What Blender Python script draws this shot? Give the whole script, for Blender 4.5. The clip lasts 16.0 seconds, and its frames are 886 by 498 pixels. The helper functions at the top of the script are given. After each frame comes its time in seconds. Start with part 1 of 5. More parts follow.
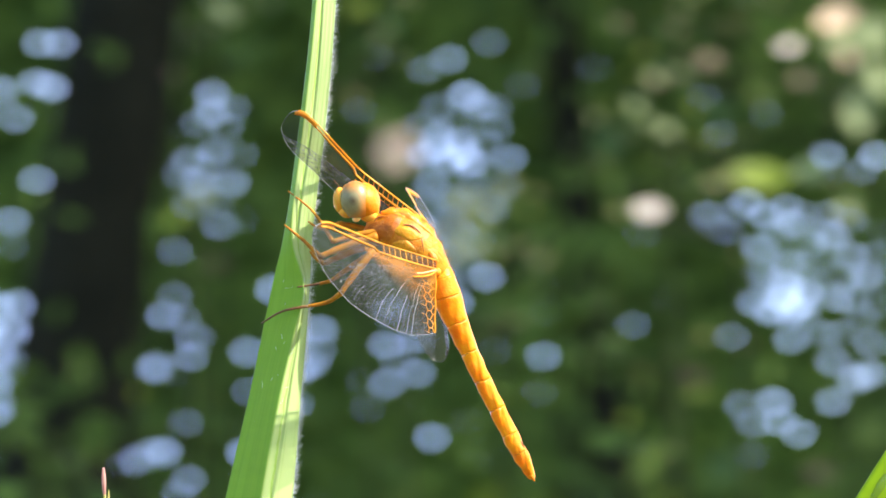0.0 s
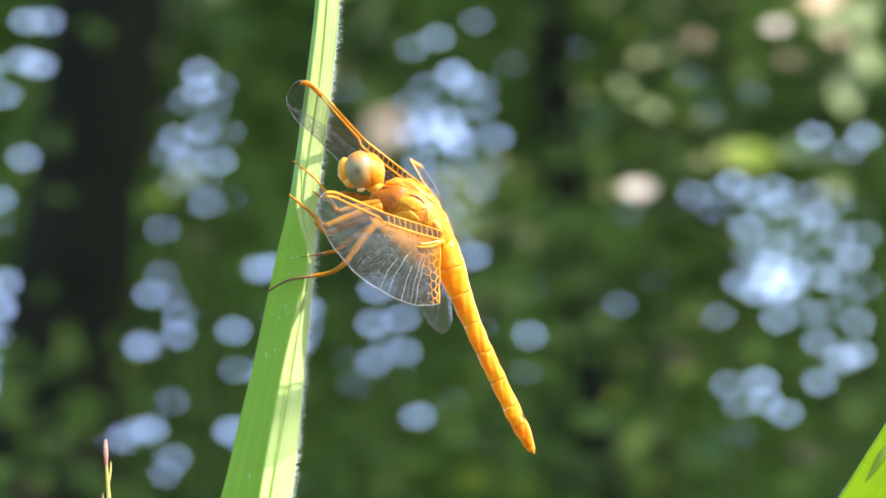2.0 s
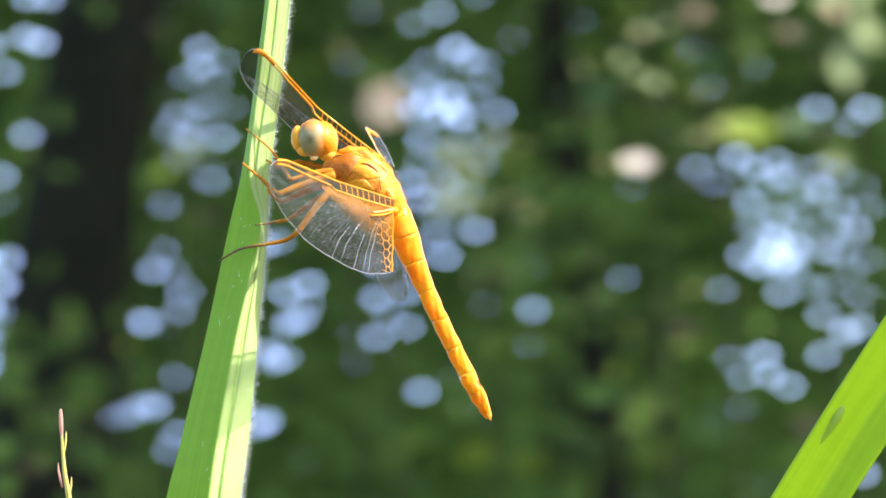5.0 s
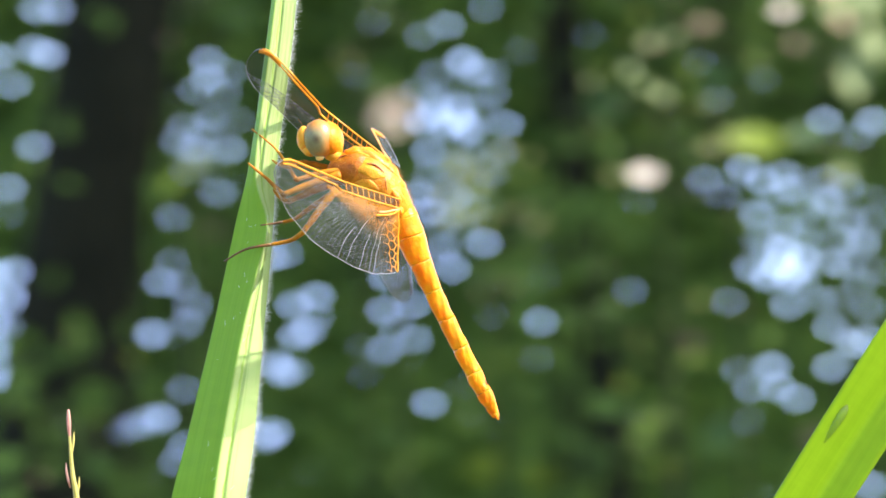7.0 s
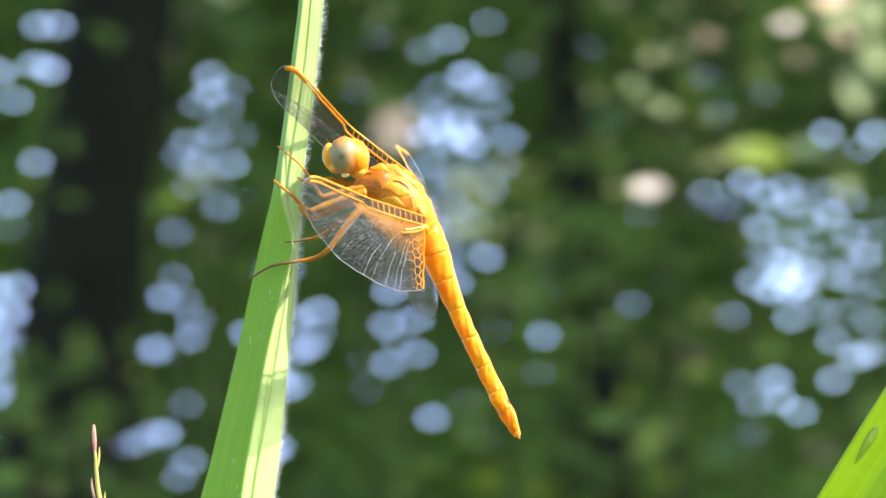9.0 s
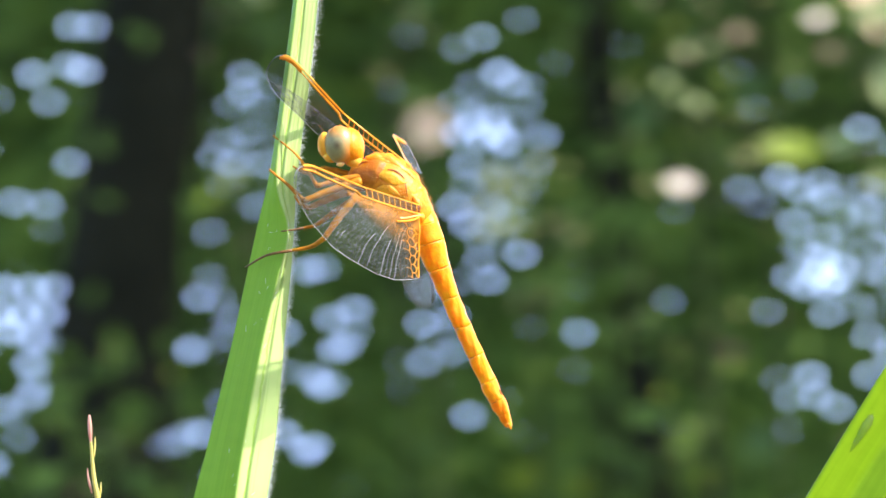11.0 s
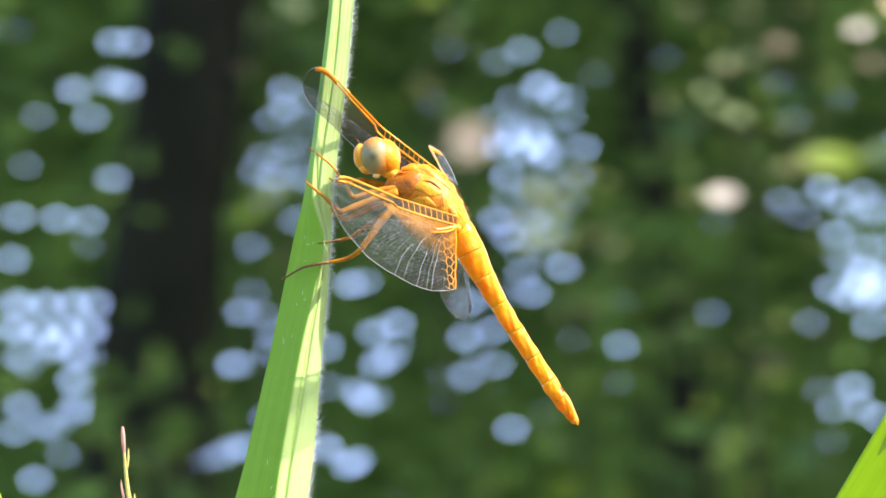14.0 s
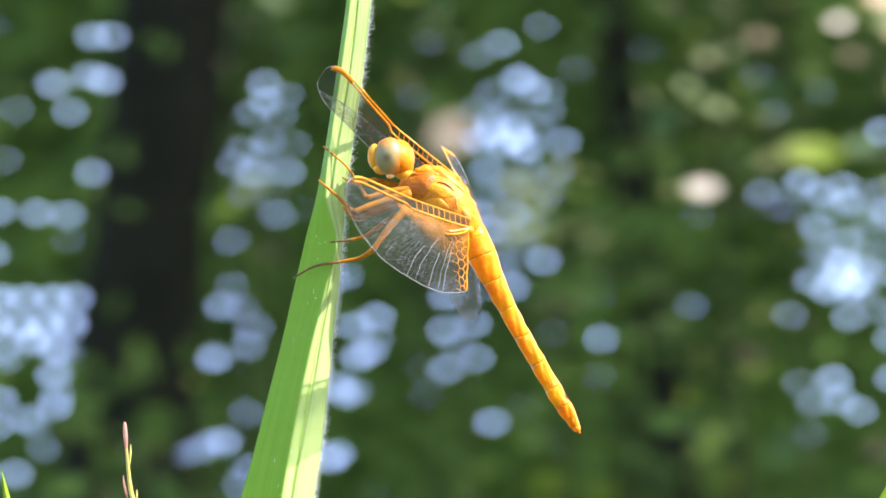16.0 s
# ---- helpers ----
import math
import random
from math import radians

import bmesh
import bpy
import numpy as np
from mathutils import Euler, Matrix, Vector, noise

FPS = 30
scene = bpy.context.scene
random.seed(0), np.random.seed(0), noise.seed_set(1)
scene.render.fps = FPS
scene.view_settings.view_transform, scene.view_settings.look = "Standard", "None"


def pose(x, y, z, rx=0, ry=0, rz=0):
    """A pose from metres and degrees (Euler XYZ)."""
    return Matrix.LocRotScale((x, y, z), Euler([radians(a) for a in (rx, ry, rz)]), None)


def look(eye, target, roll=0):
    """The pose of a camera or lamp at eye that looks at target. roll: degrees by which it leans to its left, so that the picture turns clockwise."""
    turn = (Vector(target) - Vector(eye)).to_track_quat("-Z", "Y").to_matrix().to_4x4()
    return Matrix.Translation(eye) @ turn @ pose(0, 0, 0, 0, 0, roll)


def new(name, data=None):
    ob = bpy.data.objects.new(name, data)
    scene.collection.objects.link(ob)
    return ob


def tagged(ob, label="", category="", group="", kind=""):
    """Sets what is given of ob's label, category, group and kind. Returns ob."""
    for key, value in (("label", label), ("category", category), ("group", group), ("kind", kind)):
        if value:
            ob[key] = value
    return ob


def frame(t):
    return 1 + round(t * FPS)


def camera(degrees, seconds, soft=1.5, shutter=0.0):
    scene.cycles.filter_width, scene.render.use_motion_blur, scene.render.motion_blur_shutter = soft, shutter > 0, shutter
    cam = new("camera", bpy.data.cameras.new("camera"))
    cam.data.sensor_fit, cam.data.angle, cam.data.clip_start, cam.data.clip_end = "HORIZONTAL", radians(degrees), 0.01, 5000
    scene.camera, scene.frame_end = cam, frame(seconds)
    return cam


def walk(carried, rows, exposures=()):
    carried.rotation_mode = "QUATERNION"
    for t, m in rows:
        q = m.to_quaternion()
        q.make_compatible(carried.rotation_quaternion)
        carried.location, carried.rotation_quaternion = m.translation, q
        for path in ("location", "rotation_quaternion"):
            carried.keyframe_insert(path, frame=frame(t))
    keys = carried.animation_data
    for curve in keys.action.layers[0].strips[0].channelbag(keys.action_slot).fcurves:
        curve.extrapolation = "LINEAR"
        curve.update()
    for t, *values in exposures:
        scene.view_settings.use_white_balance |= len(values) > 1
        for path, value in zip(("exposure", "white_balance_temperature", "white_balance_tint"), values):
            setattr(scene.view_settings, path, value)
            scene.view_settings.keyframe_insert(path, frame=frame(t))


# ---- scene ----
from mathutils.bvhtree import BVHTree

MM = 0.001
EYE = (0.0, 0.0, 1.0)
TILT = 8.0          # the camera looks slightly upwards
REACH = 0.6         # from the lens to the grass blade

cam = camera(10.0, 16.0, soft=1.65)
cam.data.dof.use_dof = True
cam.data.dof.focus_distance = REACH
cam.data.dof.aperture_fstop = 52.0
cam.data.dof.aperture_blades = 8
cam.data.dof.aperture_rotation = radians(22.5)
cam.data.dof.aperture_ratio = 0.78

# seconds, x, z, tilt, roll, pan
PATH = (
    (0, 0.00000, 1.00000, 98.0000, 0.0000, 0.0000),
    (0.5, -0.00219, 0.99938, 97.9570, -0.1643, -0.1497),
    (1, -0.00358, 0.99743, 97.8270, -0.1165, -0.1830),
    (1.5, -0.00361, 0.99888, 97.8062, -0.1681, -0.1969),
    (2, -0.00216, 0.99886, 97.7690, -0.1410, -0.1837),
    (2.5, -0.00125, 0.99932, 97.7154, -0.0440, -0.1763),
    (3, 0.00034, 0.99762, 97.6606, -0.0582, -0.2569),
    (3.5, 0.00113, 0.99764, 97.5733, 0.1570, -0.2047),
    (3.7, 0.00170, 0.99759, 97.5183, 0.0608, -0.1792),
    (5.8, 0.00466, 0.99804, 97.4909, 0.1299, -0.0102),
    (6, 0.00410, 0.99790, 97.5602, 0.0202, 0.0013),
    (6.5, 0.00315, 0.99670, 97.5942, 0.0844, 0.0132),
    (7, 0.00456, 0.99632, 97.6416, 0.1091, 0.0161),
    (7.5, 0.00407, 0.99687, 97.6982, 0.2629, -0.0075),
    (8, 0.00322, 0.99657, 97.7289, 0.3605, -0.0085),
    (8.5, 0.00217, 0.99567, 97.7355, 0.2693, -0.0032),
    (9, 0.00168, 0.99660, 97.8016, 0.2736, 0.0464),
    (11.5, 0.00864, 0.99506, 97.7913, 0.7391, 0.6862),
    (12, 0.00961, 0.99582, 97.8896, 0.7982, 0.8231),
    (12.5, 0.00816, 0.99581, 97.9512, 0.7896, 0.9210),
    (13, 0.00842, 0.99531, 97.9711, 0.8770, 0.9940),
    (13.5, 0.00922, 0.99567, 97.9855, 0.9018, 1.0280),
    (14, 0.00755, 0.99491, 97.9520, 0.9210, 1.0576),
    (14.5, 0.00986, 0.99451, 97.9726, 0.9421, 1.0633),
    (15, 0.01005, 0.99486, 97.9691, 0.9627, 1.0057),
    (15.5, 0.00742, 0.99571, 97.9085, 1.0695, 0.9380),
    (16, 0.00392, 0.99555, 97.8709, 1.0725, 0.8215),
)
walk(cam, [(t, pose(x, 0, z, rx, ry, rz)) for t, x, z, rx, ry, rz in PATH], exposures=[(0, 1.22), (0.5, 1.32), (1.5, 1.4), (16, 1.39)])

# ---- light ----
SUN_SIDE, SUN_UP, SUN_FRONT = 0.62, 0.66, 0.28   # the way to the sun: to the right, up, towards the camera
sun_way = Vector((SUN_SIDE, -SUN_FRONT, SUN_UP)).normalized()
world = bpy.data.worlds.new("sky")
scene.world = world
world.use_nodes = True
sky = world.node_tree.nodes.new("ShaderNodeTexSky")
sky.sky_type, sky.sun_disc = "NISHITA", False
sky.sun_elevation = math.asin(sun_way.z)
sky.sun_rotation = math.atan2(sun_way.x, sun_way.y)
background = world.node_tree.nodes["Background"]
world.node_tree.links.new(sky.outputs[0], background.inputs[0])
background.inputs[1].default_value = 0.178
sun = new("sun", bpy.data.lights.new("sun", "SUN"))
sun.data.energy, sun.data.angle, sun.data.color = 4.6, radians(0.5), (1.0, 0.95, 0.86)
sun.matrix_world = look(Vector((0, 0, 20)) + sun_way, (0, 0, 20))

# ---- frames of reference ----
STAGE = Matrix.Translation(EYE) @ pose(0, 0, 0, TILT) @ pose(0, REACH, 0)   # x right, y away, z up, at the blade
BACK = Matrix.Translation(EYE) @ pose(0, 0, 0, TILT)                         # the same axes, from the lens
PIVOT = (-21.63, -23.90)       # millimetres on the stage: the blade sways about this point


def mm(x, z, y=0.0):
    """A point on the stage, in millimetres, as seen from the pivot."""
    return Vector((x - PIVOT[0], y, z - PIVOT[1])) * MM


def vec(x, z, y=0.0):
    return Vector((x, y, z)) * MM


# ---- materials ----
def nodes_of(name):
    m = bpy.data.materials.new(name)
    m.use_nodes = True
    m.node_tree.nodes.clear()
    n = m.node_tree.nodes
    return m, n, m.node_tree.links, n.new("ShaderNodeOutputMaterial")


def ramp(n, links, source, stops):
    r = n.new("ShaderNodeValToRGB")
    while len(r.color_ramp.elements) < len(stops):
        r.color_ramp.elements.new(0.5)
    for e, (at, c) in zip(r.color_ramp.elements, stops):
        e.position, e.color = at, (*c, 1)
    links.new(source, r.inputs[0])
    return r.outputs[0]


def noisy(n, links, vector, scale, detail=4.0, rough=0.55):
    t = n.new("ShaderNodeTexNoise")
    t.inputs["Scale"].default_value, t.inputs["Detail"].default_value, t.inputs["Roughness"].default_value = scale, detail, rough
    links.new(vector, t.inputs["Vector"])
    return t.outputs["Fac"]


def mixed(n, links, fac, a, b, how="MIX"):
    x = n.new("ShaderNodeMix")
    x.data_type, x.blend_type = "RGBA", how
    for value, socket in ((fac, x.inputs[0]), (a, x.inputs[6]), (b, x.inputs[7])):
        if isinstance(value, (int, float)):
            socket.default_value = value
        elif isinstance(value, tuple):
            socket.default_value = (*value, 1)
        else:
            links.new(value, socket)
    return x.outputs[2]


def surface(name, dark, light, scale, rough=0.5, fine=6.0, bump=0.0, translucent=0.0, glow_through=None, subsurface=0.0, sheen=0.0,
            coat=0.0, radius=0.6, island=False, gloss=0.5):
    """A plain natural surface: two colours mixed by coarse and fine noise in object space, with relief."""
    m, n, links, out = nodes_of(name)
    place = n.new("ShaderNodeTexCoord").outputs["Object"]
    coarse = noisy(n, links, place, scale)
    grain = noisy(n, links, place, scale * fine)
    add = n.new("ShaderNodeMath")
    add.operation = "MULTIPLY_ADD"
    links.new(grain, add.inputs[0])
    add.inputs[1].default_value = 0.45
    links.new(coarse, add.inputs[2])
    colour = ramp(n, links, add.outputs[0], ((0.5, dark), (0.95, light)))
    if island:
        pick = n.new("ShaderNodeNewGeometry").outputs["Random Per Island"]
        colour = mixed(n, links, 0.4, colour, ramp(n, links, pick, ((0.0, dark), (0.55, tuple(0.5 * (a + b) for a, b in zip(dark, light))), (1.0, light))))
    p = n.new("ShaderNodeBsdfPrincipled")
    links.new(colour, p.inputs["Base Color"])
    p.inputs["Roughness"].default_value = rough
    p.inputs["Coat Weight"].default_value, p.inputs["Specular IOR Level"].default_value = coat, gloss
    if subsurface:
        p.inputs["Subsurface Weight"].default_value = subsurface
        p.inputs["Subsurface Radius"].default_value = (1.0, 0.35, 0.1)
        p.inputs["Subsurface Scale"].default_value = radius * MM
    if bump:
        b = n.new("ShaderNodeBump")
        b.inputs["Strength"].default_value, b.inputs["Distance"].default_value = bump, 0.3 / scale
        links.new(grain, b.inputs["Height"])
        links.new(b.outputs[0], p.inputs["Normal"])
    shader = p.outputs[0]
    if translucent:
        tr = n.new("ShaderNodeBsdfTranslucent")
        if glow_through:
            tr.inputs[0].default_value = (*glow_through, 1)
        else:
            links.new(colour, tr.inputs[0])
        x = n.new("ShaderNodeMixShader")
        x.inputs[0].default_value = translucent
        links.new(shader, x.inputs[1])
        links.new(tr.outputs[0], x.inputs[2])
        shader = x.outputs[0]
    links.new(shader, out.inputs[0])
    return m


def blade_surface(name, dark, light, through_colour, lines, translucent=0.35, rib=None):
    """A grass leaf: fine veins along its length (uv: across, along), faint blotches; rib: paleness painted on for the
    sunlit half.
    """
    m, n, links, out = nodes_of(name)
    uv = n.new("ShaderNodeTexCoord").outputs["UV"]
    stretch = n.new("ShaderNodeMapping")
    stretch.inputs["Scale"].default_value = (lines, 0.35, 1)
    links.new(uv, stretch.inputs[0])
    veins = noisy(n, links, stretch.outputs[0], 1.0, 5.0, 0.7)
    spread = n.new("ShaderNodeMapping")
    spread.inputs["Scale"].default_value = (2.0, 6.0, 1)
    links.new(uv, spread.inputs[0])
    blotch = noisy(n, links, spread.outputs[0], 1.0, 3.0)
    colour = ramp(n, links, veins, ((0.36, dark), (0.66, light)))
    colour = mixed(n, links, 0.3, colour, ramp(n, links, blotch, ((0.35, dark), (0.7, light))))
    if rib:      # sunlit half painted paler, streaked along the veins, greener in the furrow
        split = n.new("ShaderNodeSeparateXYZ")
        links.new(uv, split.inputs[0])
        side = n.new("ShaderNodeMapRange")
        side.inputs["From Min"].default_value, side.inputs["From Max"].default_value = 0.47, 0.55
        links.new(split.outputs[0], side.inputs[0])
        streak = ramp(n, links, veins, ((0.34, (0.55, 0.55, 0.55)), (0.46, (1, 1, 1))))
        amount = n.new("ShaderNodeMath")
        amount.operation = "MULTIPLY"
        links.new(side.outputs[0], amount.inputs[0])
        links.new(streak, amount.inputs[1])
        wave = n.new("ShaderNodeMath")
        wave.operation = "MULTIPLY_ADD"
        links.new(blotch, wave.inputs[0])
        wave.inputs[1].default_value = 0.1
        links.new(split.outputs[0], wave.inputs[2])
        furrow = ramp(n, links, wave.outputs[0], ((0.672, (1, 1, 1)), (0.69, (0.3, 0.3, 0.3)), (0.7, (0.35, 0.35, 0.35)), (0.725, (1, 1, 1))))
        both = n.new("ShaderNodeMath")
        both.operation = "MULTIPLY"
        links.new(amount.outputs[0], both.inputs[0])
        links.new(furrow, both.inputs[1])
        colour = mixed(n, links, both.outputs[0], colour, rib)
    p = n.new("ShaderNodeBsdfPrincipled")
    links.new(colour, p.inputs["Base Color"])
    p.inputs["Roughness"].default_value, p.inputs["Specular IOR Level"].default_value = 0.45, 0.3
    b = n.new("ShaderNodeBump")
    b.inputs["Strength"].default_value, b.inputs["Distance"].default_value = 0.5, 0.00012
    links.new(veins, b.inputs["Height"])
    links.new(b.outputs[0], p.inputs["Normal"])
    tr = n.new("ShaderNodeBsdfTranslucent")
    links.new(mixed(n, links, 1.0, colour, through_colour, "MULTIPLY"), tr.inputs[0])
    x = n.new("ShaderNodeMixShader")
    x.inputs[0].default_value = translucent
    links.new(p.outputs[0], x.inputs[1])
    links.new(tr.outputs[0], x.inputs[2])
    links.new(x.outputs[0], out.inputs[0])
    return m


def film_surface(name, tint, cover, rough, fade=False):
    """A clear wing film: mostly see-through, with a thin gloss and a milky trace."""
    m, n, links, out = nodes_of(name)
    place = n.new("ShaderNodeTexCoord").outputs["Object"]
    clear = n.new("ShaderNodeBsdfTransparent")
    clear.inputs[0].default_value = (0.96, 0.95, 0.92, 1)
    p = n.new("ShaderNodeBsdfPrincipled")
    p.inputs["Base Color"].default_value = (*tint, 1)
    p.inputs["Roughness"].default_value = rough
    bump = n.new("ShaderNodeBump")
    bump.inputs["Strength"].default_value, bump.inputs["Distance"].default_value = 0.6, 0.0002
    links.new(noisy(n, links, place, 900.0, 2.0), bump.inputs["Height"])
    links.new(bump.outputs[0], p.inputs["Normal"])
    amount = n.new("ShaderNodeMapRange")
    amount.inputs["To Min"].default_value, amount.inputs["To Max"].default_value = cover * 0.6, cover * 1.4
    links.new(noisy(n, links, place, 260.0), amount.inputs[0])
    x = n.new("ShaderNodeMixShader")
    share = amount.outputs[0]
    if fade:
        edge = n.new("ShaderNodeSeparateXYZ")
        links.new(n.new("ShaderNodeUVMap").outputs[0], edge.inputs[0])
        soft = n.new("ShaderNodeMapRange")
        soft.interpolation_type = "SMOOTHSTEP"
        soft.inputs["From Min"].default_value, soft.inputs["From Max"].default_value = 1.0, 0.1
        links.new(edge.outputs[1], soft.inputs[0])
        times = n.new("ShaderNodeMath")
        times.operation = "MULTIPLY"
        links.new(share, times.inputs[0])
        links.new(soft.outputs[0], times.inputs[1])
        share = times.outputs[0]
    links.new(share, x.inputs[0])
    links.new(clear.outputs[0], x.inputs[1])
    links.new(p.outputs[0], x.inputs[2])
    links.new(x.outputs[0], out.inputs[0])
    return m


def eye_surface(name):
    """A compound eye: tan, with a grey-green field and a dark false pupil, glossy."""
    m, n, links, out = nodes_of(name)
    place = n.new("ShaderNodeTexCoord").outputs["Object"]
    zone = n.new("ShaderNodeVectorMath")
    zone.operation = "MULTIPLY_ADD"
    zone.inputs[1].default_value, zone.inputs[2].default_value = (850, 0, 500), (0.62, 0, 0.05)
    links.new(place, zone.inputs[0])
    far = n.new("ShaderNodeVectorMath")
    far.operation = "LENGTH"
    links.new(zone.outputs[0], far.inputs[0])
    soft = n.new("ShaderNodeMath")
    soft.operation = "MULTIPLY_ADD"
    links.new(far.outputs["Value"], soft.inputs[0])
    soft.inputs[1].default_value, soft.inputs[2].default_value = 0.62, -0.02
    colour = ramp(n, links, soft.outputs[0], ((0.0, (0.20, 0.19, 0.09)), (0.5, (0.26, 0.21, 0.085)), (0.72, (0.4, 0.21, 0.06)), (1.0, (0.52, 0.155, 0.012))))
    height = n.new("ShaderNodeSeparateXYZ")
    links.new(place, height.inputs[0])
    cap = n.new("ShaderNodeMapRange")
    cap.inputs["From Min"].default_value, cap.inputs["From Max"].default_value = 0.0007, 0.0018
    cap.inputs["To Max"].default_value = 0.85
    links.new(height.outputs[2], cap.inputs[0])
    colour = mixed(n, links, cap.outputs[0], colour, (0.55, 0.2, 0.025))
    facets = noisy(n, links, place, 2600.0, 2.0)
    colour = mixed(n, links, 0.25, colour, ramp(n, links, facets, ((0.35, (0.55, 0.55, 0.55)), (0.65, (1, 1, 1)))), "MULTIPLY")
    centre = n.new("ShaderNodeVectorMath")
    centre.operation = "DISTANCE"
    centre.inputs[1].default_value = (-0.0003, -0.0018, -0.0001)
    links.new(place, centre.inputs[0])
    pupil = n.new("ShaderNodeMapRange")
    pupil.inputs["From Min"].default_value, pupil.inputs["From Max"].default_value = 0.0001, 0.0007
    pupil.inputs["To Min"].default_value, pupil.inputs["To Max"].default_value = 0.75, 0.0
    links.new(centre.outputs["Value"], pupil.inputs[0])
    colour = mixed(n, links, pupil.outputs[0], colour, (0.09, 0.045, 0.02))
    p = n.new("ShaderNodeBsdfPrincipled")
    links.new(colour, p.inputs["Base Color"])
    p.inputs["Roughness"].default_value, p.inputs["Coat Weight"].default_value, p.inputs["Specular IOR Level"].default_value = 0.4, 1.0, 0.15
    p.inputs["Coat Roughness"].default_value, p.inputs["Coat IOR"].default_value = 0.42, 1.5
    links.new(p.outputs[0], out.inputs[0])
    return m


ORANGE = surface("orange_cuticle", (0.66, 0.2, 0.005), (0.82, 0.31, 0.011), 420, 0.4, bump=0.22, gloss=0.3, subsurface=0.5, radius=0.9)
BRIGHT = surface("back_cuticle", (0.7, 0.17, 0.004), (0.88, 0.34, 0.01), 520, 0.34, bump=0.2, gloss=0.35, subsurface=0.45, radius=0.7)
GOLD = surface("golden_plate", (0.7, 0.24, 0.009), (0.86, 0.36, 0.018), 380, 0.4, bump=0.22, gloss=0.3, subsurface=0.5, radius=0.8)
RUST = surface("rusty_cuticle", (0.36, 0.09, 0.006), (0.62, 0.2, 0.011), 300, 0.4, bump=0.22, gloss=0.3, subsurface=0.5, radius=0.8)
TAIL = surface("abdomen_cuticle", (0.92, 0.2, 0.002), (1.0, 0.38, 0.005), 260, 0.3, bump=0.14, gloss=0.3, subsurface=0.45, radius=0.8)
SIDE = surface("thorax_cuticle", (0.48, 0.13, 0.004), (0.76, 0.27, 0.01), 330, 0.42, bump=0.22, gloss=0.3, subsurface=0.5, radius=0.9)
PALE = surface("pale_face", (0.72, 0.3, 0.025), (0.85, 0.42, 0.06), 500, 0.5, gloss=0.15, subsurface=0.45, radius=0.8)
WHITISH = surface("pale_membrane", (0.82, 0.42, 0.12), (0.92, 0.6, 0.28), 500, 0.35, subsurface=0.45, radius=0.8)
DARK = surface("dark_seam", (0.16, 0.035, 0.006), (0.3, 0.08, 0.01), 800, 0.5)
LEG = surface("leg_cuticle", (0.28, 0.1, 0.005), (0.62, 0.26, 0.012), 300, 0.5, subsurface=0.3, gloss=0.2)
LEG_DARK = surface("tarsus_cuticle", (0.09, 0.04, 0.012), (0.26, 0.12, 0.03), 500, 0.45)
VEIN_ORANGE = surface("amber_vein", (0.75, 0.25, 0.012), (0.95, 0.42, 0.03), 500, 0.35)
# Pale tones in both vein materials below stand for sun glints.
VEIN_CLEAR = surface("fine_vein", (0.015, 0.016, 0.016), (0.24, 0.25, 0.26), 1500, 0.25, gloss=0.8)
VEIN_BRIGHT = surface("glint_vein", (0.35, 0.35, 0.34), (0.65, 0.65, 0.64), 900, 0.25)
STIGMA = surface("wing_spot", (0.85, 0.34, 0.02), (0.95, 0.45, 0.05), 600, 0.4, translucent=0.4)
FUZZ = surface("fine_hair", (0.6, 0.35, 0.12), (0.85, 0.6, 0.3), 300, 0.5)
FILM = film_surface("wing_film", (0.045, 0.05, 0.05), 0.38, 0.28)
AMBER = film_surface("amber_film", (0.4, 0.15, 0.006), 0.55, 0.4, fade=True)
SMOKY = film_surface("smoky_film", (0.3, 0.3, 0.3), 0.36, 0.3)
EYES = eye_surface("compound_eye")
# The rib colour is sun on the blade's right half, painted in.
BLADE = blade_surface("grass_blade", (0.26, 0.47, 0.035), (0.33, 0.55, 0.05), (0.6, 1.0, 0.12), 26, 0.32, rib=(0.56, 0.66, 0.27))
LEAF_GREEN = blade_surface("broad_leaf", (0.3, 0.48, 0.012), (0.38, 0.57, 0.018), (0.95, 1.0, 0.3), 7, 0.5)
HAIR = surface("blade_hair", (0.75, 0.78, 0.72), (0.9, 0.92, 0.88), 200, 0.3)
SPIKE_PINK = surface("grass_spike_pink", (0.55, 0.2, 0.16), (0.8, 0.45, 0.35), 400, 0.5, translucent=0.3)
SPIKE_YELLOW = surface("grass_spike_straw", (0.5, 0.42, 0.08), (0.75, 0.65, 0.2), 400, 0.5, translucent=0.3)
WATER, _nodes, _links, _out = nodes_of("dew")
_glass = _nodes.new("ShaderNodeBsdfPrincipled")
_glass.inputs["Base Color"].default_value = (0.6, 0.72, 0.25, 1)
_glass.inputs["Roughness"].default_value, _glass.inputs["Transmission Weight"].default_value, _glass.inputs["IOR"].default_value = 0.02, 0.92, 1.33
_links.new(_glass.outputs[0], _out.inputs[0])
SILK = surface("spider_silk", (0.5, 0.5, 0.48), (0.9, 0.9, 0.88), 300, 0.2)
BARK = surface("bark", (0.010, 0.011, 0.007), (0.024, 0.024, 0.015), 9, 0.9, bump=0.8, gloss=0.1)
FOLIAGE = surface("foliage", (0.032, 0.064, 0.02), (0.19, 0.31, 0.06), 3.2, 0.6, translucent=0.25, island=True, gloss=0.12)
CANOPY = surface("canopy_leaf", (0.02, 0.05, 0.01), (0.06, 0.11, 0.03), 0.8, 0.6, translucent=0.2, island=True, gloss=0.15)
# Cream, pale and lime bases are picked light to stand for sunlit patches.
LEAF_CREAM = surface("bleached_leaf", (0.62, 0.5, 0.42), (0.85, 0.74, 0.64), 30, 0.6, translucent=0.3)
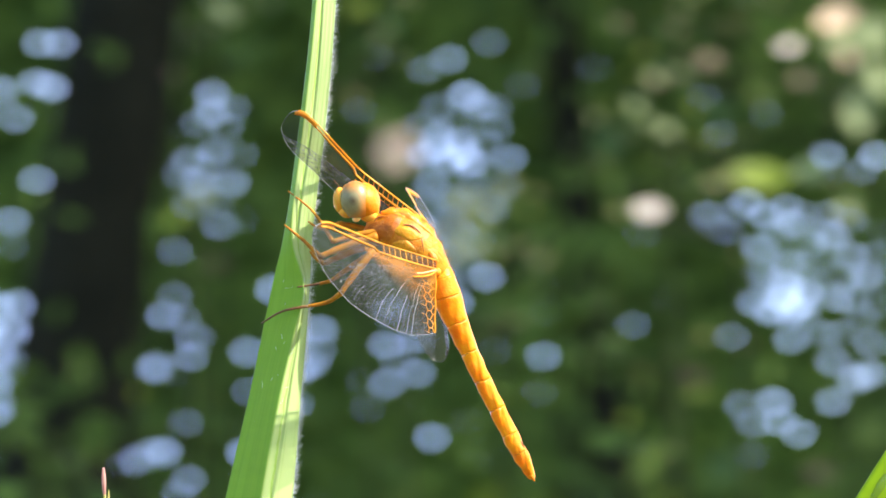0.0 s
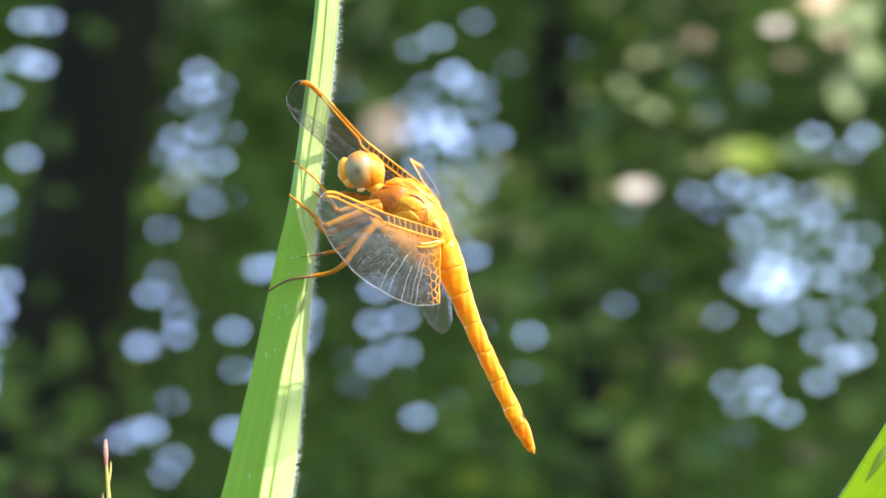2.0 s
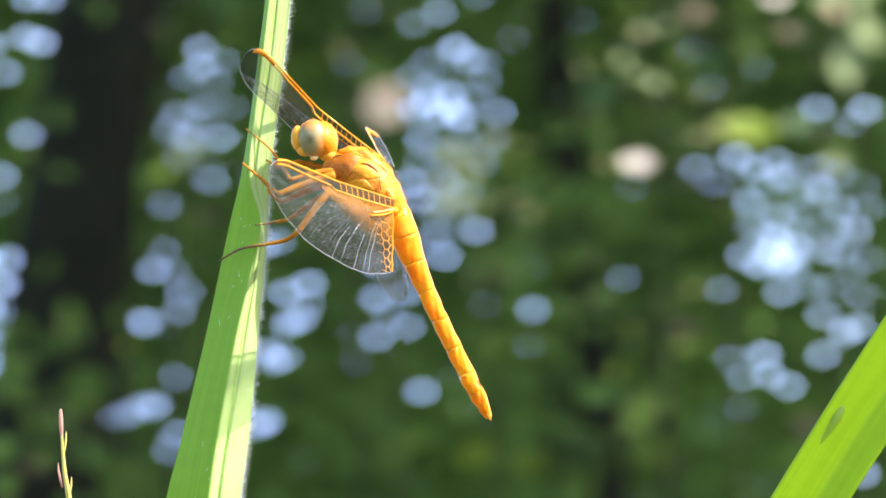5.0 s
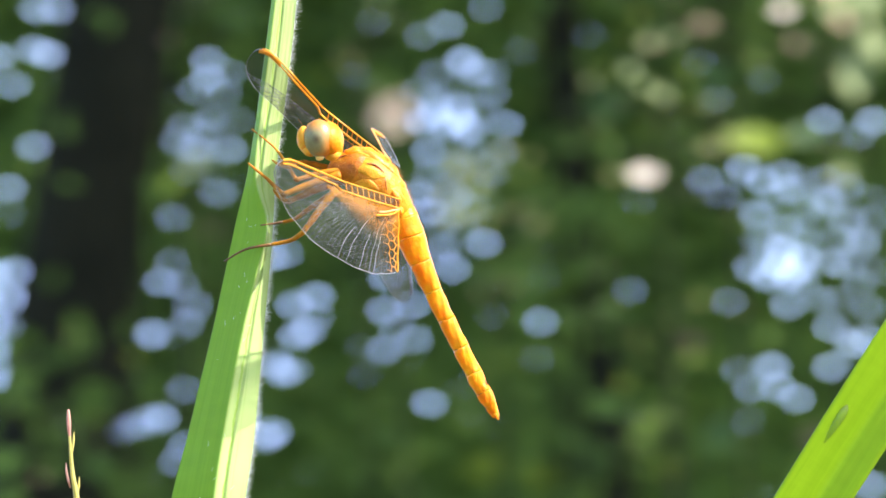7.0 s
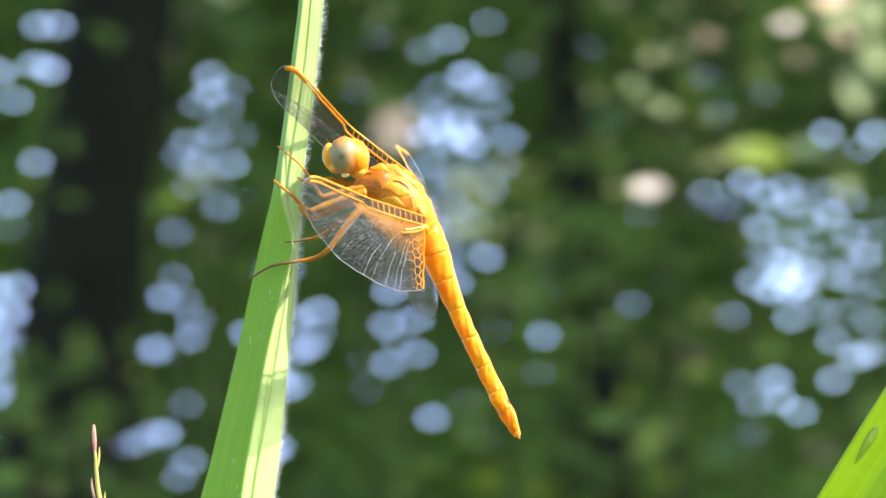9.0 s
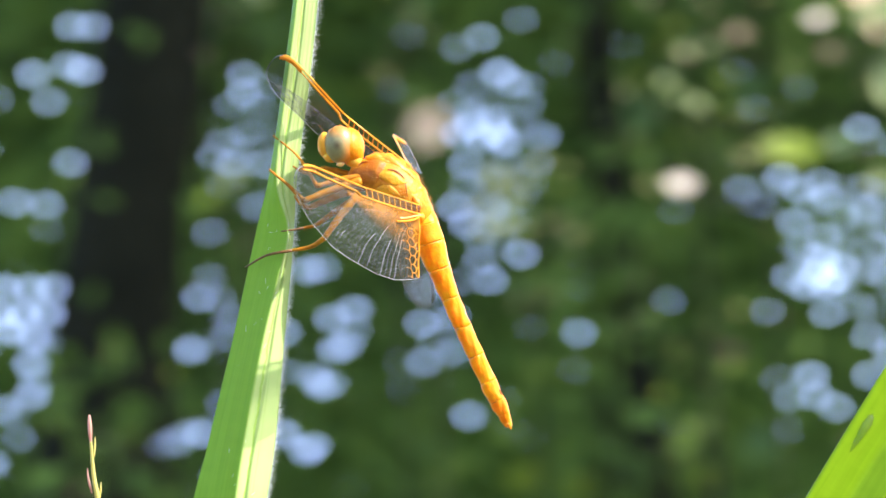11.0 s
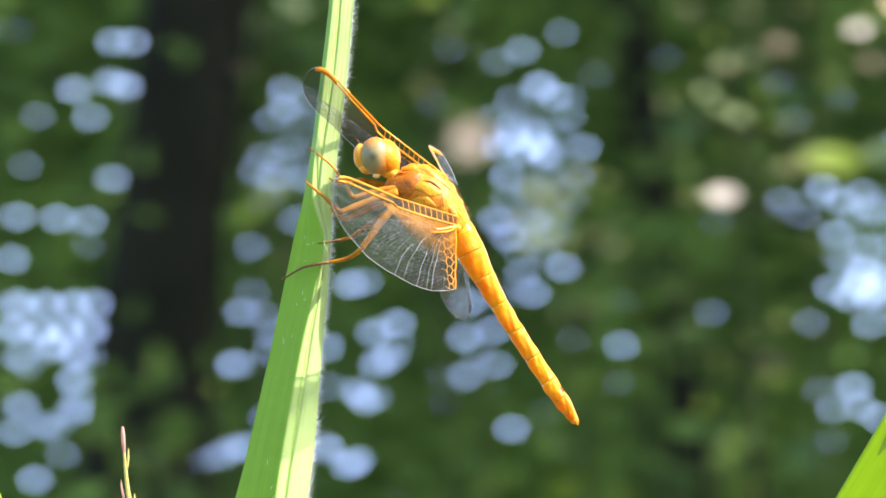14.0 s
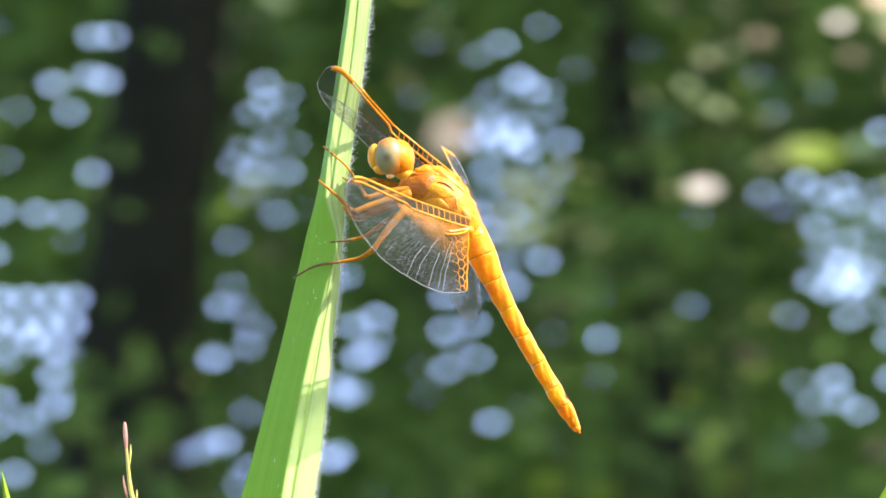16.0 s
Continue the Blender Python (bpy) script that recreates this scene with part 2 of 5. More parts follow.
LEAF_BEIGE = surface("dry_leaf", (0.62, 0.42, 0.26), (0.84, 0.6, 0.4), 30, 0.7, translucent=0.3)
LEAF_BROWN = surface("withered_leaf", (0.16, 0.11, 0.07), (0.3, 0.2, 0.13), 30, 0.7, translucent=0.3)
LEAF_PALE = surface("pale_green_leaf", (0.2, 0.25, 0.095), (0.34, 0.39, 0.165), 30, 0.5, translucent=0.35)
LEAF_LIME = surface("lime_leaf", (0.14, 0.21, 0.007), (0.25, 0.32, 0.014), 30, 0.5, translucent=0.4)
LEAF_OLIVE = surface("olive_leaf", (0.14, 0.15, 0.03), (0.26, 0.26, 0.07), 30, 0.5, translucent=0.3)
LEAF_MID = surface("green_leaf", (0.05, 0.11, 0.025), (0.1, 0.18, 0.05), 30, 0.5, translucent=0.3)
EARTH = surface("earth", (0.05, 0.055, 0.02), (0.13, 0.12, 0.06), 0.7, 0.95, fine=40.0, bump=0.5)


# ---- mesh helpers ----
def part(name, bm, material, parent=None, label="", smooth=True, at=None):
    """Links a bmesh as one mesh object, under a thing or a part if one is given."""
    data = bpy.data.meshes.new(name)
    bmesh.ops.recalc_face_normals(bm, faces=bm.faces)
    bm.to_mesh(data)
    bm.free()
    for f in data.polygons:
        f.use_smooth = smooth
    data.materials.append(material)
    ob = new(name, data)
    if parent is not None:
        ob.parent = parent
    if at is not None:
        ob.location = at
    if label:
        tagged(ob, label)
    return ob


def loft(bm, path, radii, sides=16, flat=Vector((0, 1, 0))):
    """A closed round body along a path; radii: (in the picture's plane, in depth) at each point."""
    rings = []
    for i, p in enumerate(path):
        way = (path[min(i + 1, len(path) - 1)] - path[max(i - 1, 0)]).normalized()
        side = way.cross(flat)
        side = side.normalized() if side.length > 1e-6 else Vector((1, 0, 0))
        deep = way.cross(side).normalized()
        a, b = radii[i] if isinstance(radii[i], tuple) else (radii[i], radii[i])
        rings.append([bm.verts.new(p + side * a * math.cos(k * math.tau / sides) + deep * b * math.sin(k * math.tau / sides)) for k in range(sides)])
    for r, s in zip(rings, rings[1:]):
        for k in range(sides):
            bm.faces.new((r[k], r[(k + 1) % sides], s[(k + 1) % sides], s[k]))
    bm.faces.new(rings[0])
    bm.faces.new(rings[-1][::-1])
    return rings


def smooth_path(points, steps):
    """Points on a soft curve through the given ones."""
    out = []
    for i in range(len(points) - 1):
        a, b = points[max(i - 1, 0)], points[i]
        c, d = points[i + 1], points[min(i + 2, len(points) - 1)]
        for k in range(steps):
            u = k / steps
            out.append(0.5 * ((2 * b) + (c - a) * u + (2 * a - 5 * b + 4 * c - d) * u * u + (3 * b - a - 3 * c + d) * u ** 3))
    out.append(points[-1])
    return out


def ball(bm, centre, axes, turn=0.0, rings=14, sides=20):
    """An egg-shaped body, its long axes turned in the picture's plane by that many degrees."""
    m = Matrix.Translation(centre) @ pose(0, 0, 0, 0, turn, 0) @ Matrix.Diagonal((*axes, 1))
    bmesh.ops.create_uvsphere(bm, u_segments=sides, v_segments=rings, radius=1.0, matrix=m)


def thread(bm, a, b, r, sides=3, r_end=None):
    """A thin straight hair or vein."""
    way = (b - a)
    if way.length < 1e-7:
        return
    side = way.orthogonal().normalized()
    deep = way.cross(side).normalized()
    r_end = r if r_end is None else r_end
    ends = []
    for p, q in ((a, r), (b, r_end)):
        ends.append([bm.verts.new(p + (side * math.cos(k * math.tau / sides) + deep * math.sin(k * math.tau / sides)) * q) for k in range(sides)])
    for k in range(sides):
        bm.faces.new((ends[0][k], ends[0][(k + 1) % sides], ends[1][(k + 1) % sides], ends[1][k]))


def thing(name, m, label, category, group="", kind=""):
    ob = new(name)
    ob.empty_display_size = 0.01
    ob.matrix_world = m
    return tagged(ob, label, category, group, kind)


# ---- ground ----
def build_ground():
    bm = bmesh.new()
    bmesh.ops.create_grid(bm, x_segments=60, y_segments=60, size=400)
    for v in bm.verts:
        far = max(0.0, v.co.length - 15)
        v.co.z = 0.01 * far * noise.noise(v.co * 0.01)
    tagged(part("ground", bm, EARTH), "bare brownish green meadow soil under the plants", "ground", kind="structure")


build_ground()


def build_sky():
    m, n, links, out = nodes_of("far_sky")
    glow = n.new("ShaderNodeEmission")
    place = n.new("ShaderNodeTexCoord").outputs["Object"]
    links.new(ramp(n, links, noisy(n, links, place, 0.08), ((0.35, (0.43, 0.58, 1.0)), (0.75, (0.57, 0.75, 1.0)))), glow.inputs[0])
    glow.inputs[1].default_value = 1.9
    links.new(glow.outputs[0], out.inputs[0])
    bm = bmesh.new()
    bmesh.ops.create_grid(bm, x_segments=2, y_segments=2, size=1.0, matrix=pose(0, 70, 0, 90) @ Matrix.Diagonal((60, 30, 1, 1)))
    ob = part("backdrop", bm, m)
    ob.matrix_world = BACK
    tagged(ob, "clear pale blue sky far behind the trees", "sky", kind="structure")


build_sky()


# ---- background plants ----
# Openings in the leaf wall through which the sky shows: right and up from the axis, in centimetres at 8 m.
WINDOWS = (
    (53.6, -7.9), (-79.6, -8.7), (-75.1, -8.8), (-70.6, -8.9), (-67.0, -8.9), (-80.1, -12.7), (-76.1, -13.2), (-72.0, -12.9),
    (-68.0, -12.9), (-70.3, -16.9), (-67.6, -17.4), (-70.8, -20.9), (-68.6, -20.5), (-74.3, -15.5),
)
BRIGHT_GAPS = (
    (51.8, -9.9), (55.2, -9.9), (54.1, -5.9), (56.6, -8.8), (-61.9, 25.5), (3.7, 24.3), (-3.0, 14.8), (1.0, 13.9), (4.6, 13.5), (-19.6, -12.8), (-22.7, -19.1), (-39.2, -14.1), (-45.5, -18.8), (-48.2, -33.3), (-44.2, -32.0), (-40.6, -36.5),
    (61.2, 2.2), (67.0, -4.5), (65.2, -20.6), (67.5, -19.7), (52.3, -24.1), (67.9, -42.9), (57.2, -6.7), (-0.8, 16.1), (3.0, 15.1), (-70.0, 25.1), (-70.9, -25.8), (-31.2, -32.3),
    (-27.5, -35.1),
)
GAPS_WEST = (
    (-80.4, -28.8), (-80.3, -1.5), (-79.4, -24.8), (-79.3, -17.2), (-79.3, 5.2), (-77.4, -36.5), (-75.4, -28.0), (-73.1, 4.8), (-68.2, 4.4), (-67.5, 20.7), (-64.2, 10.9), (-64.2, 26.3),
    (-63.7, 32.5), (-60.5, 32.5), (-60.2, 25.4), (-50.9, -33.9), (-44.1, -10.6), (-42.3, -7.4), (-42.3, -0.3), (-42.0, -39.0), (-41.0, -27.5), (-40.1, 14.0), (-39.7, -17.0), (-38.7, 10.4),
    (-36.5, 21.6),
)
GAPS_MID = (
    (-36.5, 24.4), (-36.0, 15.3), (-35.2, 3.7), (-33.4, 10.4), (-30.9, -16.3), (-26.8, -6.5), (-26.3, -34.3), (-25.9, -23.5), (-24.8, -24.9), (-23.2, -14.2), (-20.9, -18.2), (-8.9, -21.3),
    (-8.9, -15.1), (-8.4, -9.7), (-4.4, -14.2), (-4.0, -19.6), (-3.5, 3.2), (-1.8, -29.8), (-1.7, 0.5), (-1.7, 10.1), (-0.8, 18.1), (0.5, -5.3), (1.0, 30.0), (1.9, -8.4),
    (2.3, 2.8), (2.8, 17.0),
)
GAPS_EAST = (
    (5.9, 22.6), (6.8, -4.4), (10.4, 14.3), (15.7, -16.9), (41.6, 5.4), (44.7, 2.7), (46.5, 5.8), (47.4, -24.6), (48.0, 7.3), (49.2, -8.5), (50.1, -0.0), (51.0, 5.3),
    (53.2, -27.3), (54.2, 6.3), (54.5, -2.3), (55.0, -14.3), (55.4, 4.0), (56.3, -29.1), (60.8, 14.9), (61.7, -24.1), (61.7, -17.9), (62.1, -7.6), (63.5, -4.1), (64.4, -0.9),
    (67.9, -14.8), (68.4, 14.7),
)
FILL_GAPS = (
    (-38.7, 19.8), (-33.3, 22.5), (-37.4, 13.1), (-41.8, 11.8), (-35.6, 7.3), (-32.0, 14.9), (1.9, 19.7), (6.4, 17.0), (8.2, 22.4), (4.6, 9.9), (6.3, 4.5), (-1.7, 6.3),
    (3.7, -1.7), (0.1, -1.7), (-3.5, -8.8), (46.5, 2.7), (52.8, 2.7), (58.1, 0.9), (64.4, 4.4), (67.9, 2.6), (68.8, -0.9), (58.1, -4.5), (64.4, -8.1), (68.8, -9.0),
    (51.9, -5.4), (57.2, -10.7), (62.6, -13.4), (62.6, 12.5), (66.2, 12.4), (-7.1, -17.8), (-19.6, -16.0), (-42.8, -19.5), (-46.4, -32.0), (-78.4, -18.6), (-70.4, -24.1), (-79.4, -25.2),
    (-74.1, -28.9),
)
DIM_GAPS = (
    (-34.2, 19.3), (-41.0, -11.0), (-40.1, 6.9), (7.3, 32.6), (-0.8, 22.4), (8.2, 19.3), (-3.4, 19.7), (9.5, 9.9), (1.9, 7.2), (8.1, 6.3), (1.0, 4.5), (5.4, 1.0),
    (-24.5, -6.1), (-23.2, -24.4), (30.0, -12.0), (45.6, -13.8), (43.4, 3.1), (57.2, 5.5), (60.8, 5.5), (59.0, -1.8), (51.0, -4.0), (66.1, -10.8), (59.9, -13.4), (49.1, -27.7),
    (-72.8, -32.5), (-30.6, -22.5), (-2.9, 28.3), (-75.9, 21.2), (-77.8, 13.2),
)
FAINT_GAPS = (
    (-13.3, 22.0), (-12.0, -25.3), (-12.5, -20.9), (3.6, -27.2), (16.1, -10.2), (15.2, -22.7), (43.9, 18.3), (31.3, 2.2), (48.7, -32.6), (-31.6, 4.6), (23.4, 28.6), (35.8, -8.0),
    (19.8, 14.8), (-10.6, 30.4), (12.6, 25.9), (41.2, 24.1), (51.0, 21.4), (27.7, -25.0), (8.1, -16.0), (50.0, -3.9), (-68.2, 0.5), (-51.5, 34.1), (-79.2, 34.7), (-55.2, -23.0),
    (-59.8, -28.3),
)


def leaf_outline(length, width, turn):
    """The rim and rib of a pointed leaf, in its own plane."""
    along = np.array((-0.5, -0.22, 0.1, 0.34, 0.5))
    half = np.array((0.0, 0.42, 0.5, 0.28, 0.0))
    c, s = math.cos(turn), math.sin(turn)
    rim = [(a * length, h * width) for a, h in zip(along, half)] + [(a * length, -h * width) for a, h in zip(along[-2:0:-1], half[-2:0:-1])]
    return [(x * c - y * s, x * s + y * c) for x, y in rim]


def leaf_mesh(verts, faces, centre, length, width, turn, bend):
    """Adds one leaf, folded a little along its rib and bowed."""
    first = len(verts)
    for k, (x, z) in enumerate(leaf_outline(length, width, turn)):
        d = bend[0] * x + bend[1] * z + (0.0 if k in (0, 4) else 0.18 * width)
        verts.append((centre[0] + x, centre[1] + d, centre[2] + z))
    for f in ((0, 1, 7), (1, 2, 6, 7), (2, 3, 5, 6), (3, 4, 5)):
        faces.append([first + k for k in f])


def mesh_of(name, verts, faces, material, parent=None, kind=""):
    data = bpy.data.meshes.new(name)
    data.from_pydata(verts, [], faces)
    data.materials.append(material)
    ob = new(name, data)
    if parent is not None:
        ob.parent = parent
    if kind:
        tagged(ob, kind=kind)
    return ob


def leaf_wall():
    """Throws leaves over the wall until no sky is left but in the openings; returns them sorted into shrubs by their place."""
    rng = np.random.default_rng(7)
    x0, x1, z0, z1, cell = -1.06, 0.92, -0.62, 0.56, 0.002
    nx, nz = int((x1 - x0) / cell), int((z1 - z0) / cell)
    gx = x0 + (np.arange(nx) + 0.5) * cell
    gz = z0 + (np.arange(nz) + 0.5) * cell
    keep = np.zeros((nx, nz), bool)
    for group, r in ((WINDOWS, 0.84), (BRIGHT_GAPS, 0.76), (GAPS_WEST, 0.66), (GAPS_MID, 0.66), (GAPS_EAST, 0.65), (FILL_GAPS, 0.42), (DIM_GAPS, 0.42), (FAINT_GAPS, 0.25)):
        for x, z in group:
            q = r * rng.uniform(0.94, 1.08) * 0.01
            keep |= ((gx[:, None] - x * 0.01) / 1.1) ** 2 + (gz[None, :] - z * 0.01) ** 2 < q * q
    covered = np.zeros((nx, nz), np.int16)
    leaves = []
    for size, tries, need in ((1.0, 2600, 2), (0.75, 4200, 2), (0.5, 9000, 2), (0.32, 9000, 1), (0.32, 6000, 1), (0.2, 6000, 1), (0.2, 4000, 1), (0.13, 6000, 1), (0.13, 6000, 1), (0.09, 9000, 1), (0.09, 9000, 1), (0.07, 9000, 1)):
        open_cells = np.argwhere(~keep & (covered < need))
        if not len(open_cells):
            continue
        picks = open_cells[rng.integers(0, len(open_cells), tries)]
        for i, j in picks:
            if covered[i, j] >= need:
                continue
            length, turn = size * rng.uniform(0.055, 0.085), rng.uniform(0, math.tau)
            width = length * rng.uniform(0.42, 0.6)
            x, z = gx[i] + rng.normal(0, 0.25) * width, gz[j] + rng.normal(0, 0.25) * width
            i0, i1 = max(0, int((x - length / 2 - x0) / cell)), min(nx, int((x + length / 2 - x0) / cell) + 2)
            j0, j1 = max(0, int((z - length / 2 - z0) / cell)), min(nz, int((z + length / 2 - z0) / cell) + 2)
            if i1 <= i0 or j1 <= j0:
                continue
            u, w = gx[i0:i1, None] - x, gz[None, j0:j1] - z
            c, s = math.cos(turn), math.sin(turn)
            a, b = (u * c + w * s) / length, (-u * s + w * c) / width
            inside = np.abs(b) < np.interp(a, (-0.5, -0.22, 0.1, 0.34, 0.5), (0, 0.42, 0.5, 0.28, 0))
            if (inside & keep[i0:i1, j0:j1]).any():
                continue
            covered[i0:i1, j0:j1] += inside
            leaves.append((x, rng.uniform(7.85, 8.15), z, length, width, turn, rng.normal(0, 0.25), rng.normal(0, 0.35)))
    return leaves


def shrub(name, label, leaves, x_root):
    m = Matrix.Translation((x_root, 8.1, 0))
    ob = thing(name, m, label, "shrub", group="shrubs behind the grass")
    back = m.inverted() @ BACK
    verts, faces = [], []
    for x, y, z, length, width, turn, bx, bz in leaves:
        k = y / 8.0     # as seen from the clearing, the leaves close up behind one another
        leaf_mesh(verts, faces, (x * k, y, z * k), length * k, width * k, turn, (bx, bz))
    verts = [tuple(back @ Vector(v)) for v in verts]
    mesh_of("foliage", verts, faces, FOLIAGE, ob, kind="stuff")
    rng = random.Random(x_root)
    for k in range(5):
        bm = bmesh.new()
        foot = Vector((rng.uniform(-0.1, 0.1), rng.uniform(0.1, 0.25), -0.02))
        top = Vector((rng.uniform(-0.3, 0.3), rng.uniform(0.12, 0.3), rng.uniform(1.5, 1.75)))
        path = smooth_path([foot, foot.lerp(top, 0.5) + Vector((rng.uniform(-0.1, 0.1), 0.05, 0)), top], 5)
        loft(bm, path, [0.016 * (1 - 0.6 * i / (len(path) - 1)) for i in range(len(path))], 8)
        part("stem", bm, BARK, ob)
    return ob


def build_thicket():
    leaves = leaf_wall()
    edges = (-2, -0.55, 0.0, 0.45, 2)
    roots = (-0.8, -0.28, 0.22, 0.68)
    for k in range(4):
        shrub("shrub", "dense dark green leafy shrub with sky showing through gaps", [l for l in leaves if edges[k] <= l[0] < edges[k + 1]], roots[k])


build_thicket()


def crown(parent, centre, size, count, leaf, material, seed):
    """A loose mass of leaves in clumps round a centre."""
    rng = np.random.default_rng(seed)
    verts, faces = [], []
    clumps = rng.normal(0, 1, (count // 40, 3))
    clumps /= np.maximum(1, np.linalg.norm(clumps, axis=1) / 1.15)[:, None]
    for c in clumps:
        for _ in range(40):
            p = np.array(centre) + (c + rng.normal(0, 0.16, 3)) * size
            length = leaf * rng.uniform(0.7, 1.3)
            first = len(verts)
            axis = Euler(rng.uniform(0, math.tau, 3)).to_matrix()
            for k, (x, z) in enumerate(leaf_outline(length, length * 0.55, 0)):
                verts.append(tuple(Vector(p) + axis @ Vector((x, 0.0 if k in (0, 4) else 0.1 * length, z))))
            for f in ((0, 1, 7), (1, 2, 6, 7), (2, 3, 5, 6), (3, 4, 5)):
                faces.append([first + k for k in f])
    return mesh_of("crown", verts, faces, material, parent, kind="stuff")


def tree(label, root, lean, radius, height, crown_at, crown_size, count, seed):
    ob = thing("tree", Matrix.Translation(root), label, "tree", group="trees behind the grass")
    rng = random.Random(seed)
    bm = bmesh.new()
    path = [Vector((lean[0] * u * height, lean[1] * u * height, u * height - 0.05)) + Vector((noise.noise((u * 3, seed, 0)), noise.noise((0, u * 3, seed)), 0)) * 0.03 for u in [i / 24 for i in range(25)]]
    rings = loft(bm, path, [radius * (1.25 - 0.25 * min(1, 6 * i / 24)) * (1 - 0.55 * i / 24) for i in range(25)], 18)
    for v in bm.verts:
        v.co += Vector((noise.noise(v.co * 9), noise.noise(v.co * 9 + Vector((5, 0, 0))), 0)) * radius * 0.12
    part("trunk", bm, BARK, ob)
    for k in range(6):
        bm = bmesh.new()
        a = path[13 + 2 * k]
        b = Vector(crown_at) + Vector((rng.uniform(-0.7, 0.7) * crown_size[0], rng.uniform(-0.7, 0.7) * crown_size[1], rng.uniform(-0.5, 0.5) * crown_size[2]))
        limb = smooth_path([a, a.lerp(b, 0.5) + Vector((0, 0, 0.25)), b], 6)
        loft(bm, limb, [radius * 0.42 * (1 - 0.75 * i / (len(limb) - 1)) for i in range(len(limb))], 8)
        part("limb", bm, BARK, ob)
    crown(ob, crown_at, crown_size, count, 0.16, CANOPY, seed)
    return ob


# Crown hangs out of view, added to the right to shade the shrubs.
shady = tree("tree with a dark brown trunk and an unseen crown added for shade", (-0.802, 7.3, 0), (0.14, 0.0), 0.104, 6.4, (3.4, -1.0, 5.0), (3.0, 1.9, 0.9), 9000, 3)
crown(shady, (2.1, -0.95, 3.3), (0.7, 0.5, 0.4), 1800, 0.13, CANOPY, 13)     # unseen leaf mass, added to shade the trunk
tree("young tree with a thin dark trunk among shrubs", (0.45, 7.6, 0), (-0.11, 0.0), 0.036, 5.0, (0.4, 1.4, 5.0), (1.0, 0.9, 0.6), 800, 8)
# Unseen tree, set out of view on the right for its crown's shade.
tree("unseen slender tree added for its shade", (1.35, 7.72, 0), (0.012, 0.0), 0.05, 5.2, (-2.4, 0.6, 5.2), (2.2, 1.4, 0.8), 4000, 5)


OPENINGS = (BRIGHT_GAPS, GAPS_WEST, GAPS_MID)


def spray(name, label, x_range, z_range, depth, count, size, seed, x_root):
    """A loose leafy branchlet standing before a trunk: thin stems and scattered leaves."""
    rng = np.random.default_rng(seed)
    k = depth / 8.0
    m = Matrix.Translation((x_root, depth + 0.1, 0))
    ob = thing(name, m, label, "shrub", group="low shrubs by the trunks")
    back = m.inverted() @ BACK
    verts, faces = [], []
    for _ in range(count):
        x, z = rng.uniform(*x_range), rng.uniform(*z_range)
        length = size * rng.uniform(0.7, 1.3)
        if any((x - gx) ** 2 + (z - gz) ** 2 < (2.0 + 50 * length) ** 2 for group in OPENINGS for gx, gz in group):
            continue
        leaf_mesh(verts, faces, (x * 0.01 * k, depth + rng.uniform(-0.1, 0.1), z * 0.01 * k), length, length * rng.uniform(0.4, 0.6), rng.uniform(0, math.tau), (rng.normal(0, 0.3), rng.normal(0, 0.4)))
    mesh_of("foliage", [tuple(back @ Vector(v)) for v in verts], faces, FOLIAGE, ob, kind="stuff")
    for i in range(3):
        bm = bmesh.new()
        top = back @ Vector((rng.uniform(*x_range) * 0.01 * k, depth, z_range[1] * 0.01 * k))
        path = smooth_path([Vector((0.03 * i, 0, -0.02)), top * 0.5 + Vector((0.05 * (i - 1), 0, 0)), top], 6)
        loft(bm, path, [0.006 - 0.004 * j / (len(path) - 1) for j in range(len(path))], 6)
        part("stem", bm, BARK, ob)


for x_range, z_range, depth, count, size, seed, x_root in (
    ((-68.2, -40.5), (-48.1, -17.8), 7.0, 46, 0.05, 21, -0.5), ((-62.0, -40.5), (28.7, 44.7), 7.0, 3, 0.04, 22, -0.45),
    ((-62.9, -56.6), (-17.8, 30.5), 7.0, 6, 0.035, 23, -0.55), ((-47.2, -42.3), (-17.8, 30.5), 7.0, 6, 0.035, 24, -0.42),
    ((13.0, 26.4), (-49.9, 3.7), 7.3, 60, 0.05, 25, 0.12), ((13.0, 27.3), (3.7, 44.7), 7.3, 10, 0.04, 26, 0.24),
):
    spray("shrub", "loose green leafy shrub standing before a dark trunk", x_range, z_range, depth, count, size, seed, x_root)


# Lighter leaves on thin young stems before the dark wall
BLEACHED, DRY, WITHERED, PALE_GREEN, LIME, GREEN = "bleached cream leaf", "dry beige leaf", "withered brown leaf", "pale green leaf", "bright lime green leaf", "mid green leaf"


